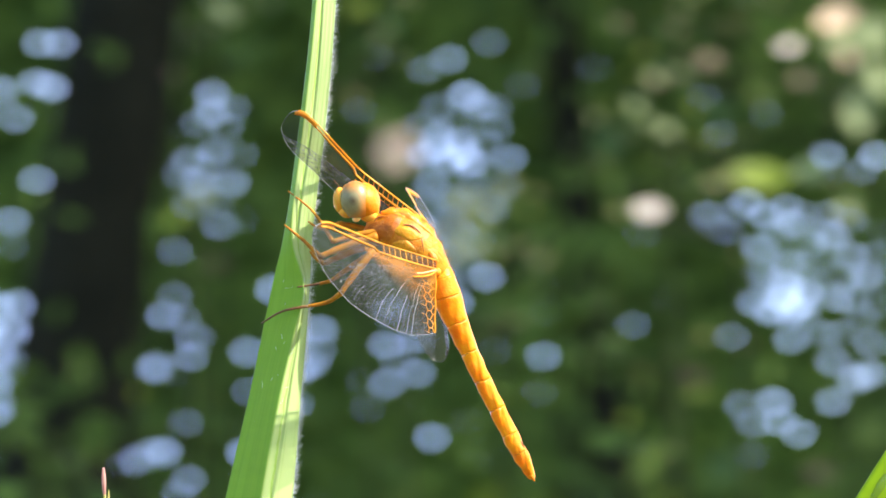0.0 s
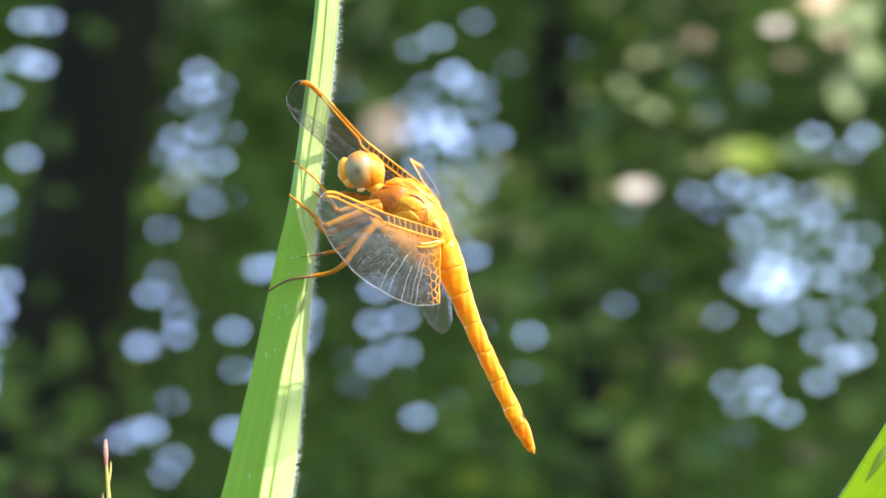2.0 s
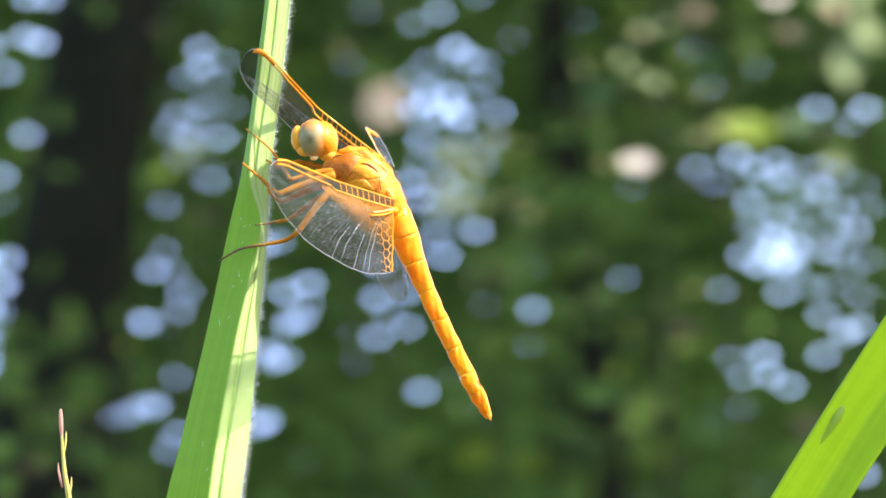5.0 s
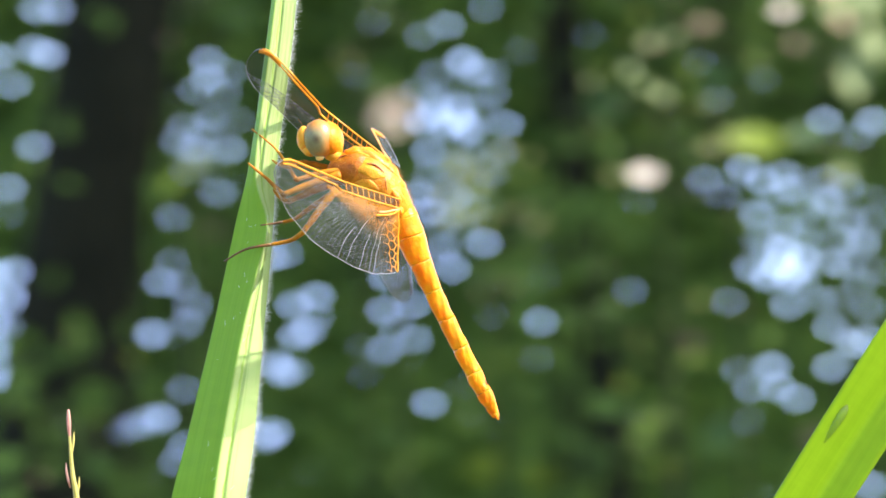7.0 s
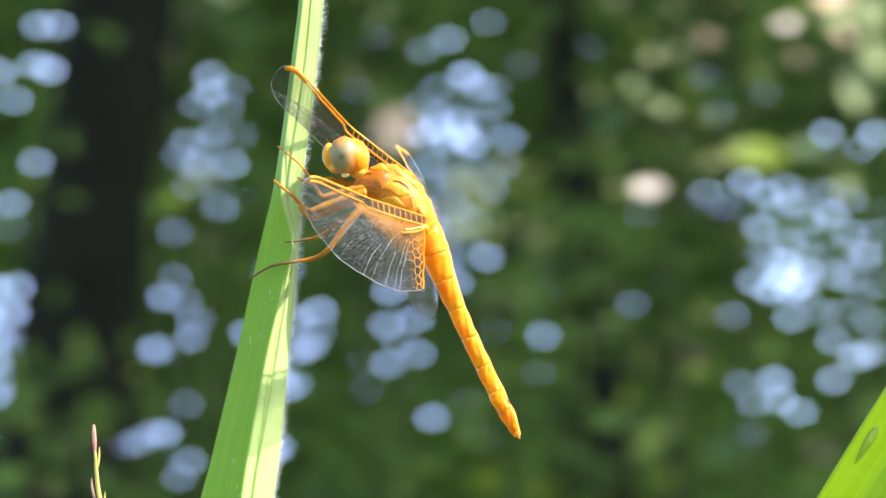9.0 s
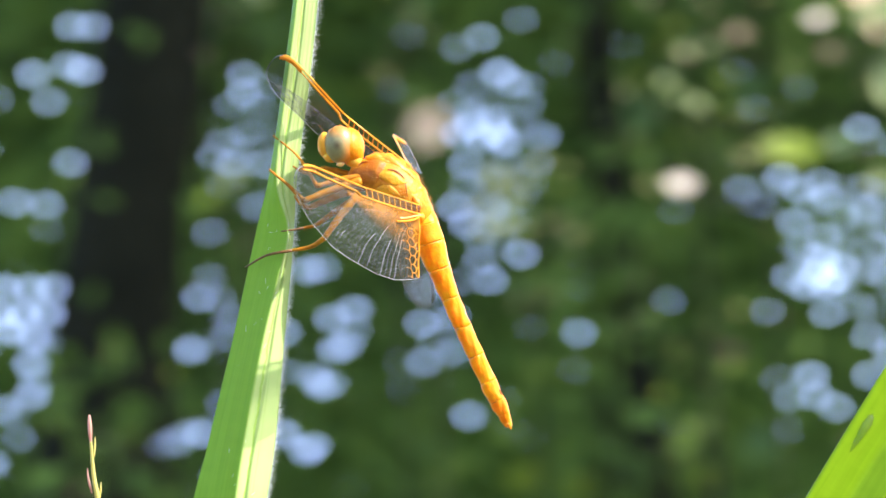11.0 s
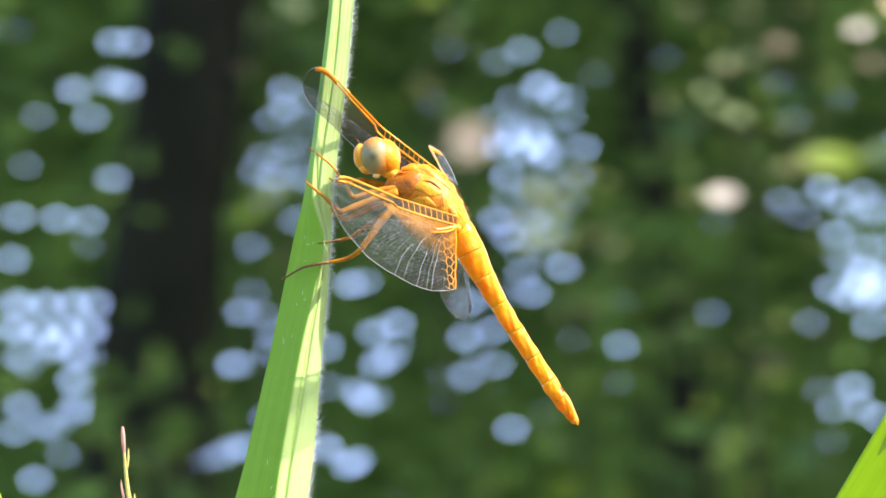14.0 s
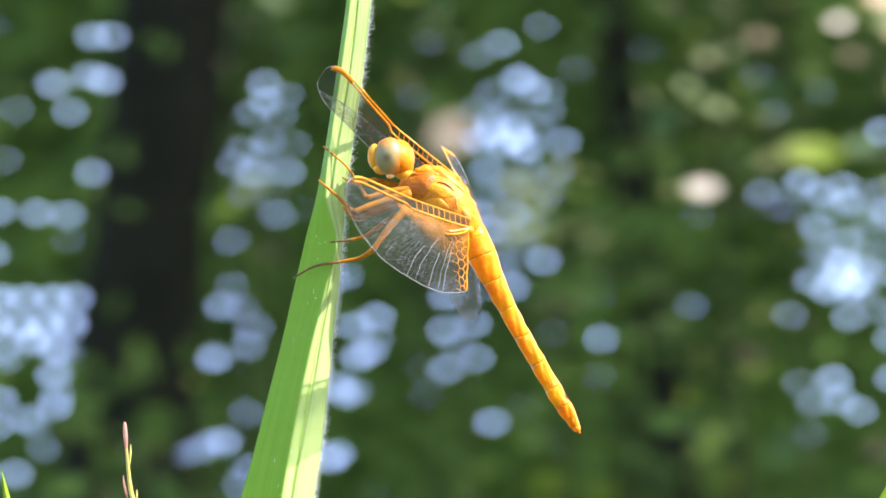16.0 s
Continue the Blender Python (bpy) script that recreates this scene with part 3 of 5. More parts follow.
def sapling(name, label, x_stem, depth, leaves):
    """A thin stem from the soil, with a twig to each leaf (right, up in centimetres at 8 m; length, width; turn)."""
    k = depth / 8.0
    stem_at = BACK @ Vector((x_stem * 0.01 * k, depth, 0))
    m = Matrix.Translation((stem_at.x, stem_at.y + 0.05, 0))
    ob = thing(name, m, label, "sapling", group="thin saplings")
    back = m.inverted() @ BACK
    top = max(z for _, z, *_ in leaves) * 0.01 * k
    crest = back @ Vector((x_stem * 0.01 * k, depth + 0.03, top))
    path = smooth_path([Vector((0, 0, -0.02)), Vector((0.02, 0.01, crest.z * 0.5)), crest], 12)
    bm = bmesh.new()
    loft(bm, path, [0.005 - 0.0035 * i / (len(path) - 1) for i in range(len(path))], 8)
    part("stem", bm, BARK, ob)
    for x, z, length, width, turn, material, what in leaves:
        c = back @ Vector((x * 0.01 * k, depth, z * 0.01 * k))
        verts, faces = [], []
        leaf_mesh(verts, faces, (0, 0, 0), length * 0.01, width * 0.01, radians(turn), (0.1, 0.4))
        bm = bmesh.new()
        vs = [bm.verts.new(v) for v in verts]
        for f in faces:
            bm.faces.new([vs[i] for i in f])
        part("leaf", bm, material, ob, what, at=c)
        bm = bmesh.new()
        joint = min(path, key=lambda p: abs(p.z - (c.z - 0.05)))
        thread(bm, joint, c + Vector(verts[0]) * 0.98, 0.0012, 6, 0.0007)
        part("twig", bm, BARK, ob)
    return ob


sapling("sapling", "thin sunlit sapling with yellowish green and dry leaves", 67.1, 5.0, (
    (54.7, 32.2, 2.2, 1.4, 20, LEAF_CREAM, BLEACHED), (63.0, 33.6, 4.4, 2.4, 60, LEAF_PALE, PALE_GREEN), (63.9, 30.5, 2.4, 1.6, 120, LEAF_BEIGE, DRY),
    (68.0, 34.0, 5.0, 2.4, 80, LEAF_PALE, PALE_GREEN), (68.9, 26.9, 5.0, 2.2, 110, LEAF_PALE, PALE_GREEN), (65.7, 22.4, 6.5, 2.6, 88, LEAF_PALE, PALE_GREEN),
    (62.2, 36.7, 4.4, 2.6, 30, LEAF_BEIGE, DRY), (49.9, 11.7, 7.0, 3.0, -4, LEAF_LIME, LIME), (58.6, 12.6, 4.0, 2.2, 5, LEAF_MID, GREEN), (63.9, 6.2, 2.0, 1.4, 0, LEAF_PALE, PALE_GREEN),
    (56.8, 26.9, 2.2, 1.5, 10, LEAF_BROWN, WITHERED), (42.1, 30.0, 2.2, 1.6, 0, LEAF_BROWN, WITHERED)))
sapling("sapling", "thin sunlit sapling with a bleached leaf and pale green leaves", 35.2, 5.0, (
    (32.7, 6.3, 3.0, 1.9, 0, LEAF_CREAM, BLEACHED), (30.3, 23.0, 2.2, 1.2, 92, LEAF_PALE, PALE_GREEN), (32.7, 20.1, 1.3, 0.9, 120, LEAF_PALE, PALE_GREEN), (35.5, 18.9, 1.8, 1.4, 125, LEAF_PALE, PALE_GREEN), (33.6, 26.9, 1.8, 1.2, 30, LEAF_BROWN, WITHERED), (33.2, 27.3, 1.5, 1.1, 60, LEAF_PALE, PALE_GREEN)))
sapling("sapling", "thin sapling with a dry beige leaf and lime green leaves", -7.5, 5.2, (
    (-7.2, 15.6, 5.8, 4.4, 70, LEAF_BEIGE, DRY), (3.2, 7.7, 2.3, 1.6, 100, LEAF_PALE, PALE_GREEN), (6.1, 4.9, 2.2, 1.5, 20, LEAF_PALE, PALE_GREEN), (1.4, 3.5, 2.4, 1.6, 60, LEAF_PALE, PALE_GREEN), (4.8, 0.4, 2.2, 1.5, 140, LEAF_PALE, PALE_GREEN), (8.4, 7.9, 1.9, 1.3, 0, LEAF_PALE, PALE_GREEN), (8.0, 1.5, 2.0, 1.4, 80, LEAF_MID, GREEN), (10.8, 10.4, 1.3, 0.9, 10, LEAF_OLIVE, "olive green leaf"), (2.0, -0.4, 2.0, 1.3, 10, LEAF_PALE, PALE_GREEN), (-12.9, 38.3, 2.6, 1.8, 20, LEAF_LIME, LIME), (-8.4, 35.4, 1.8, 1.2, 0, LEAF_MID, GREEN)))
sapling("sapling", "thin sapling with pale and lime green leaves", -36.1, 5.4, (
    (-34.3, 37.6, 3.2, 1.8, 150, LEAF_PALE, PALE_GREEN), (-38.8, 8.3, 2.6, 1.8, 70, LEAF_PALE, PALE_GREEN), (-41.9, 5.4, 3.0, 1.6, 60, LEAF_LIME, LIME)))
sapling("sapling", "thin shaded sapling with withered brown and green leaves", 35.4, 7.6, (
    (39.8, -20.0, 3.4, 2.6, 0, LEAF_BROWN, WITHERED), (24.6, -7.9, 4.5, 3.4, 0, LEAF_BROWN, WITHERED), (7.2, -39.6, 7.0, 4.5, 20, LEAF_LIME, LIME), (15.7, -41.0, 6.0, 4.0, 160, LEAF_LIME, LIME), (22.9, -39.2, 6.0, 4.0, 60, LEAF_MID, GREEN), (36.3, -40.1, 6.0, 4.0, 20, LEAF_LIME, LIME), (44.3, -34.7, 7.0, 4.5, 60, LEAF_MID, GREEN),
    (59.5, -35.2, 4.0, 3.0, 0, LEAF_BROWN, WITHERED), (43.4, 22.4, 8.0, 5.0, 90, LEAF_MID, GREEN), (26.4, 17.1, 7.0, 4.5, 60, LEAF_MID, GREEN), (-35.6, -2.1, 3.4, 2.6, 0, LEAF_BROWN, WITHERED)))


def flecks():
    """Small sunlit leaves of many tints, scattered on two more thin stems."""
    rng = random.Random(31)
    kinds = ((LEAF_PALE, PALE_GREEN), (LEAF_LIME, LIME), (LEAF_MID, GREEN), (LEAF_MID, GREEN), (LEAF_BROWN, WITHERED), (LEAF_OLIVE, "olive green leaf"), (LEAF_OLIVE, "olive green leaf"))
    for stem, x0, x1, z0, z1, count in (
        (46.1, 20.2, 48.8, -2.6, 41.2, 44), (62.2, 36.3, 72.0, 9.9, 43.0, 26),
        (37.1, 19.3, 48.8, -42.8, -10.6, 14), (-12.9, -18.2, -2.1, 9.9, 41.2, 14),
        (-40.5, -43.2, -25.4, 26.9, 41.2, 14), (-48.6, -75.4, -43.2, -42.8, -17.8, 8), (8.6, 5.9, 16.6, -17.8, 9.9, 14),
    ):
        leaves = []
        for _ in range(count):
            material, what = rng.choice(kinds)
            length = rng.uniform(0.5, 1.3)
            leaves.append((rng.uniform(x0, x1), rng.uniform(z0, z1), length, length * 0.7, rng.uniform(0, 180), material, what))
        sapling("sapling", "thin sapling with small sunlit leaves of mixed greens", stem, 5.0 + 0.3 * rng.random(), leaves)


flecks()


# ---- the grass blade ----
def strip(bm, stations, across, ridge, groove=0.0):
    """A leaf blade along stations (left point, right point, share of the ridge line, its height), with uv; returns nothing."""
    uv = bm.loops.layers.uv.new("uv")
    rows, along = [], 0.0
    last = None
    for left, right, share, height in stations:
        mid = (left + right) * 0.5
        along += (mid - last).length if last is not None else 0.0
        last = mid
        row = []
        for k in range(across + 1):
            u = k / across
            fold = height * (u / share if u < share else (1 - u) / (1 - share))
            rib = ridge * math.sin(u * 40.0)
            if groove and u > share:
                w = (u - share) / (1 - share)
                rib -= groove * math.exp(-((w - 0.32 - 0.05 * math.sin(along * 180)) / 0.07) ** 2) * min(1, height / (2.0 * MM))
            row.append((bm.verts.new(left.lerp(right, u) + Vector((0, -fold - rib, 0))), 0.5 * u / share if u < share else 0.5 + 0.5 * (u - share) / (1 - share), along))
        rows.append(row)
    for r, s in zip(rows, rows[1:]):
        for k in range(across):
            f = bm.faces.new((r[k][0], r[k + 1][0], s[k + 1][0], s[k][0]))
            for loop, (_, u, v) in zip(f.loops, (r[k], r[k + 1], s[k + 1], s[k])):
                loop[uv].uv = (u, v * 100)



# Wide shares of 0.84 and 0.72 draw the dragonfly's shadow as a green wedge.
BLADE_EDGES = (   # height on the stage, left edge, right edge, share of the fold, its height (mm)
    (-15.53, 29.53, -12.72, 29.53, 0.16, 0.8), (-16.94, 16.14, -13.79, 16.14, 0.16, 0.9), (-18.75, 2.75, -15.40, 2.75, 0.22, 1.2), (-20.22, -3.95, -15.80, -3.95, 0.84, 2.0),
    (-21.63, -10.65, -16.27, -10.65, 0.72, 2.6), (-23.03, -17.34, -16.87, -17.34, 0.6, 2.9), (-25.85, -29.53, -17.88, -29.53, 0.54, 3.0),
)


def build_blade():
    ob = thing("tall_grass", STAGE @ pose(PIVOT[0] * MM, 0, PIVOT[1] * MM), "tall light green grass blade with white hairs along one edge", "grass")
    deep = 2.0
    key = [(mm(lx, lz, deep), mm(rx, rz, deep), share, h * MM) for lx, lz, rx, rz, share, h in BLADE_EDGES]
    # on upwards to the tip, and down to the soil
    tip = mm(-8.97, 129.96, 14)
    top = [(tip, tip + vec(0.1, 0), 0.2, 0.0)]
    for u in (0.25, 0.5, 0.75):
        c = tip.lerp((key[0][0] + key[0][1]) * 0.5, u)
        half = vec(1.4 * u ** 0.5, 0)
        top.append((c - half, c + half, 0.2, 0.4 * u * MM))
    foot = []
    for k, (x, z, half) in enumerate(((-24.37, -44.12, 4.6), (-30.40, -90.99, 5.2), (-38.43, -204.82, 5.0), (-45.13, -405.69, 4.0), (-48.48, -626.65, 3.0), (-49.82, -941.35, 2.0))):
        c = mm(x, z, deep + 6 * k)
        foot.append((c - vec(half, 0), c + vec(half, 0), 0.6, (2.4 - 0.2 * k) * MM))
    keys = top + key + foot
    cols = []
    for c in range(4):
        if c < 2:
            cols.append(smooth_path([k[c] for k in keys], 10))
        else:
            cols.append([s.x for s in smooth_path([Vector((k[c], 0, 0)) for k in keys], 10)])
    bm = bmesh.new()
    strip(bm, list(zip(*cols)), 64, 0.012 * MM, 0.4 * MM)
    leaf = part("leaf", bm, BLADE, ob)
    solid = leaf.modifiers.new("thickness", "SOLIDIFY")
    solid.thickness, solid.offset = 0.18 * MM, -1
    # hairs along the edge and a few on the face
    rng = random.Random(4)
    bm = bmesh.new()
    stations = list(zip(*cols))
    for _ in range(2500):
        i = rng.randrange(20, 115)
        a = stations[i][1].lerp(stations[i + 1][1], rng.random())
        out = vec(rng.uniform(0.2, 0.95) * rng.random() ** 0.5, rng.gauss(0.05, 0.3), rng.gauss(0, 0.35))
        b = a + out
        thread(bm, a - out * 0.05, b, rng.choice((0.012, 0.012, 0.018, 0.03)) * MM, 3, 0.005 * MM)
    for _ in range(28):
        i = rng.randrange(70, 115)
        u = rng.uniform(0.08, 0.95)
        a = stations[i][0].lerp(stations[i][1], u)
        share, h = stations[i][2], stations[i][3]
        a = a + Vector((0, -h * (u / share if u < share else (1 - u) / (1 - share)), 0))
        thread(bm, a, a + vec(rng.gauss(0.25, 0.2), rng.gauss(0.35, 0.2), -rng.uniform(0.2, 0.6)), 0.03 * MM, 3, 0.01 * MM)
    tagged(part("hair", bm, HAIR, ob, "fine white hairs along the edge"), kind="stuff")
    return ob


blade = build_blade()


# ---- the dragonfly ----
dragonfly = thing("dragonfly", STAGE @ pose(PIVOT[0] * MM, 0, PIVOT[1] * MM), "orange dragonfly clinging to a grass blade, wings swept forward", "dragonfly")


def build_thorax():
    bm = bmesh.new()
    path = smooth_path([mm(-8.97, 3.15), mm(-7.63, 2.61), mm(-6.16, 2.21), mm(-4.62, 1.41), mm(-2.95, 0.07), mm(-1.61, -1.41), mm(-0.20, -3.15)], 5)
    wide = (1.0, 1.8, 2.45, 2.75, 2.6, 2.2, 1.35)
    deep = (0.9, 1.7, 2.4, 2.75, 2.7, 2.3, 1.3)
    n = len(path) - 1
    spots = [i * 5 for i in range(7)]
    radii = [(float(np.interp(i, spots, wide)) * MM, float(np.interp(i, spots, deep)) * MM) for i in range(n + 1)]
    loft(bm, path, radii, 40)
    for v in bm.verts:
        v.co += noise.noise_vector(v.co * 420) * 0.12 * MM
    bm.normal_update()
    tree_of_skin = BVHTree.FromBMesh(bm)
    thorax = part("thorax", bm, SIDE, dragonfly, "orange brown hairy thorax")

    def skin(x, z, out=0.0):
        """The near side of the thorax at that place, raised by so many millimetres."""
        start = mm(x, z, -20.0)
        hit = tree_of_skin.ray_cast(start, Vector((0, 1, 0)))[0]
        return (hit if hit else mm(x, z, -1.0)) + vec(0, 0, -out)

    def hull(i, angle, out):
        """A point over the hull: i along the body, the angle from the back (0) over the near side (90) to the belly (180)."""
        i = min(max(i, 0.5), n - 0.5)
        k = int(i)
        u = i - k
        way = (path[min(k + 1, n)] - path[max(k - 1, 0)]).normalized()
        side = way.cross(Vector((0, 1, 0))).normalized()
        q = radians(angle)
        a, b = (radii[k][c] * (1 - u) + radii[k + 1][c] * u + out * MM for c in (0, 1))
        return path[k].lerp(path[k + 1], u) + side * a * math.cos(q) - Vector((0, 1, 0)) * b * math.sin(q)

    for name, i0, i1, q0, q1, slant, rise, material in (
        ("front_plate", 1.0, 12.0, 30, 150, 2.0, 0.16, RUST), ("side_plate", 12.2, 20.0, 92, 155, 4.0, 0.2, ORANGE), ("side_plate", 11.5, 18.5, 54, 94, 3.0, 0.2, GOLD),
        ("side_plate", 20.5, 26.5, 45, 140, 6.0, 0.18, SIDE), ("shoulder", 5.5, 14.0, 14, 40, 1.0, 0.22, ORANGE),
    ):
        bm = bmesh.new()
        na, nb = 14, 16
        g = []
        for a in range(na + 1):
            row = []
            for b in range(nb + 1):
                u, v = a / na, b / nb
                round_u = 0.5 + (u - 0.5) * (1 - 0.35 * (2 * v - 1) ** 4)
                swell = (math.sin(math.pi * u) * math.sin(math.pi * v)) ** 0.45
                p = hull(i0 + (i1 - i0) * round_u - slant * (v - 0.5), q0 + (q1 - q0) * v, rise * swell - 0.06)
                row.append(bm.verts.new(p + noise.noise_vector(p * 800) * 0.1 * MM))
            g.append(row)
        for a in range(na):
            for b in range(nb):
                bm.faces.new((g[a][b], g[a + 1][b], g[a + 1][b + 1], g[a][b + 1]))
        solid = part(name, bm, material, thorax).modifiers.new("thickness", "SOLIDIFY")
        solid.thickness, solid.offset = 0.12 * MM, -1.0
    # the ridge of the back
    ridge = smooth_path([mm(-7.10, 3.75), mm(-6.29, 4.15), mm(-4.82, 3.95), mm(-3.21, 3.08), mm(-1.94, 1.87), mm(-1.00, 0.07), mm(-0.33, -1.41), mm(0.27, -3.41)], 6)
    m = len(ridge) - 1
    bm = bmesh.new()
    loft(bm, ridge, [((0.4 + 0.5 * math.sin(math.pi * (0.05 + 0.9 * i / m)) ** 0.6 + 0.09 * math.sin(i * 1.1)) * MM, (0.8 + 0.8 * math.sin(math.pi * (0.05 + 0.9 * i / m)) ** 0.6) * MM) for i in range(m + 1)], 24)
    for v in bm.verts:
        v.co += noise.noise_vector(v.co * 800) * 0.22 * MM + noise.noise_vector(v.co * 2500) * 0.06 * MM
    part("back_ridge", bm, BRIGHT, thorax)
    for name, x, z, sink, axes, turn, material in (
        ("wing_hinge", -1.21, -1.00, 0.1, (0.45, 0.5, 0.9), -30, BRIGHT), ("wing_hinge", -0.80, -2.75, 0.1, (0.5, 0.6, 0.65), 0, BRIGHT), ("wing_hinge", -2.41, 2.88, 0.2, (0.9, 0.5, 0.4), 45, BRIGHT),
    ):
        bm = bmesh.new()
        ball(bm, skin(x, z, -sink), [a * MM for a in axes], turn, 16, 24)
        for v in bm.verts:
            v.co += noise.noise_vector(v.co * 900) * 0.2 * MM
        part(name, bm, material, thorax)
    for lift, thick, material in ((0.12, 0.09, WHITISH), (-0.28, 0.11, GOLD)):
        bm = bmesh.new()
        line = smooth_path([mm(-3.2 + lift, -2.95 + lift, -7.6), mm(-2.3, -2.92 + lift, -6.3), mm(-1.34, -2.7 + lift, -4.5), mm(-0.74, -2.48, -2.6)], 5)
        loft(bm, line, [thick * 0.6 * MM] + [thick * MM] * (len(line) - 2) + [thick * 0.7 * MM], 8)
        part("hinge_bar", bm, material, thorax)
    # Dark strips for the seams and for the shade in their crevices.
    for pts, thick in ((((-4.69, 2.88), (-3.95, 2.81), (-3.28, 2.48), (-2.61, 1.81)), 0.09), (((-2.54, 1.27), (-2.41, 0.60), (-2.28, -0.33)), 0.06), (((-8.17, 3.28), (-7.63, 3.75), (-6.96, 3.82)), 0.1), (((-2.81, -1.47), (-2.14, -1.94), (-1.34, -2.21)), 0.12)):
        bm = bmesh.new()
        line = smooth_path([skin(x, z, 0.18) for x, z in pts], 5)
        k = len(line) - 1
        loft(bm, line, [thick * (0.25 + 0.75 * math.sin(math.pi * (0.08 + 0.84 * i / k))) * MM for i in range(k + 1)], 8)
        part("seam", bm, DARK, thorax)
    rng = random.Random(9)
    bm = bmesh.new()
    for _ in range(650):
        p = ridge[rng.randrange(4, m)]
        a = p + vec(rng.uniform(0.2, 0.9), rng.uniform(0.0, 0.6), rng.uniform(-1.4, 0.6))
        size = rng.uniform(0.3, 1.0)
        thread(bm, a, a + vec(rng.uniform(0.1, 0.75), rng.uniform(-0.1, 0.55), rng.gauss(-0.1, 0.3)) * size, 0.012 * MM, 3, 0.004 * MM)
    for _ in range(500):
        x, z = rng.uniform(-8.3, -1.3), rng.uniform(-1.27, 3.75)
        a = skin(x, z, -0.05)
        thread(bm, a, a + vec(rng.gauss(0.1, 0.2), rng.gauss(-0.05, 0.2), -rng.uniform(0.1, 0.4)), 0.008 * MM, 3, 0.003 * MM)
    tagged(part("fuzz", bm, FUZZ, thorax, "fine pale hairs on the back"), kind="stuff")


build_thorax()

NECK = (-7.77, 3.95)


def build_head():
    def at(x, z, y=0.0):
        return Vector((x - NECK[0], y, z - NECK[1])) * MM

    bm = bmesh.new()
    ball(bm, at(-9.25, 5.7), (1.8 * MM, 2.75 * MM, 2.2 * MM), -10, 20, 28)
    head = part("head", bm, ORANGE, dragonfly, "large round head", at=mm(*NECK))
    for y in (-1.3, 0.9):
        bm = bmesh.new()
        c = at(-10.3, 5.8, y)
        ball(bm, Vector((0, 0, 0)), (1.85 * MM, 1.85 * MM, 2.28 * MM), -8, 28, 36)
        part("eye", bm, EYES, head, "glossy eye, tan above and grey-green below", at=c)
    for name, x, z, y, axes, turn, material in (
        ("forehead", -12.15, 5.75, -0.3, (0.85, 1.5, 1.55), -4, PALE), ("upper_lip", -11.5, 4.45, -0.6, (0.85, 1.2, 0.8), 30, PALE),
        ("jaw", -10.25, 3.55, -1.6, (0.5, 0.4, 0.36), -10, WHITISH), ("crown_bump", -11.3, 7.25, -0.2, (0.5, 0.8, 0.45), -30, ORANGE),
        ("neck", -8.77, 4.02, -0.3, (1.15, 1.2, 0.95), 30, PALE), ("neck", -8.17, 4.49, -0.1, (0.6, 1.0, 0.9), 20, ORANGE),
    ):
        bm = bmesh.new()
        ball(bm, at(x, z, y), [a * MM for a in axes], turn)
        for v in bm.verts:
            v.co += noise.noise_vector(v.co * 1300) * 0.09 * MM
        part(name, bm, material, head)
    for y in (-0.5, 0.5):
        bm = bmesh.new()
        thread(bm, at(-12.05, 7.03, y), at(-12.86, 8.10, y * 1.6), 0.035 * MM, 6, 0.012 * MM)
        part("antenna", bm, DARK, head)
    return head


head = build_head()

ROOT = (-0.54, -2.21)
TIP = (10.71, -27.32)
SEGMENTS = (0.0, 0.045, 0.13, 0.25, 0.385, 0.52, 0.655, 0.78, 0.87, 0.935, 0.975)


def girth(u):
    return np.interp(u, (0, 0.05, 0.12, 0.2, 0.3, 0.42, 0.55, 0.7, 0.82, 0.9, 0.96, 1.0), (1.45, 1.7, 1.78, 1.56, 1.22, 1.04, 0.98, 0.96, 0.95, 0.86, 0.62, 0.34)) * MM


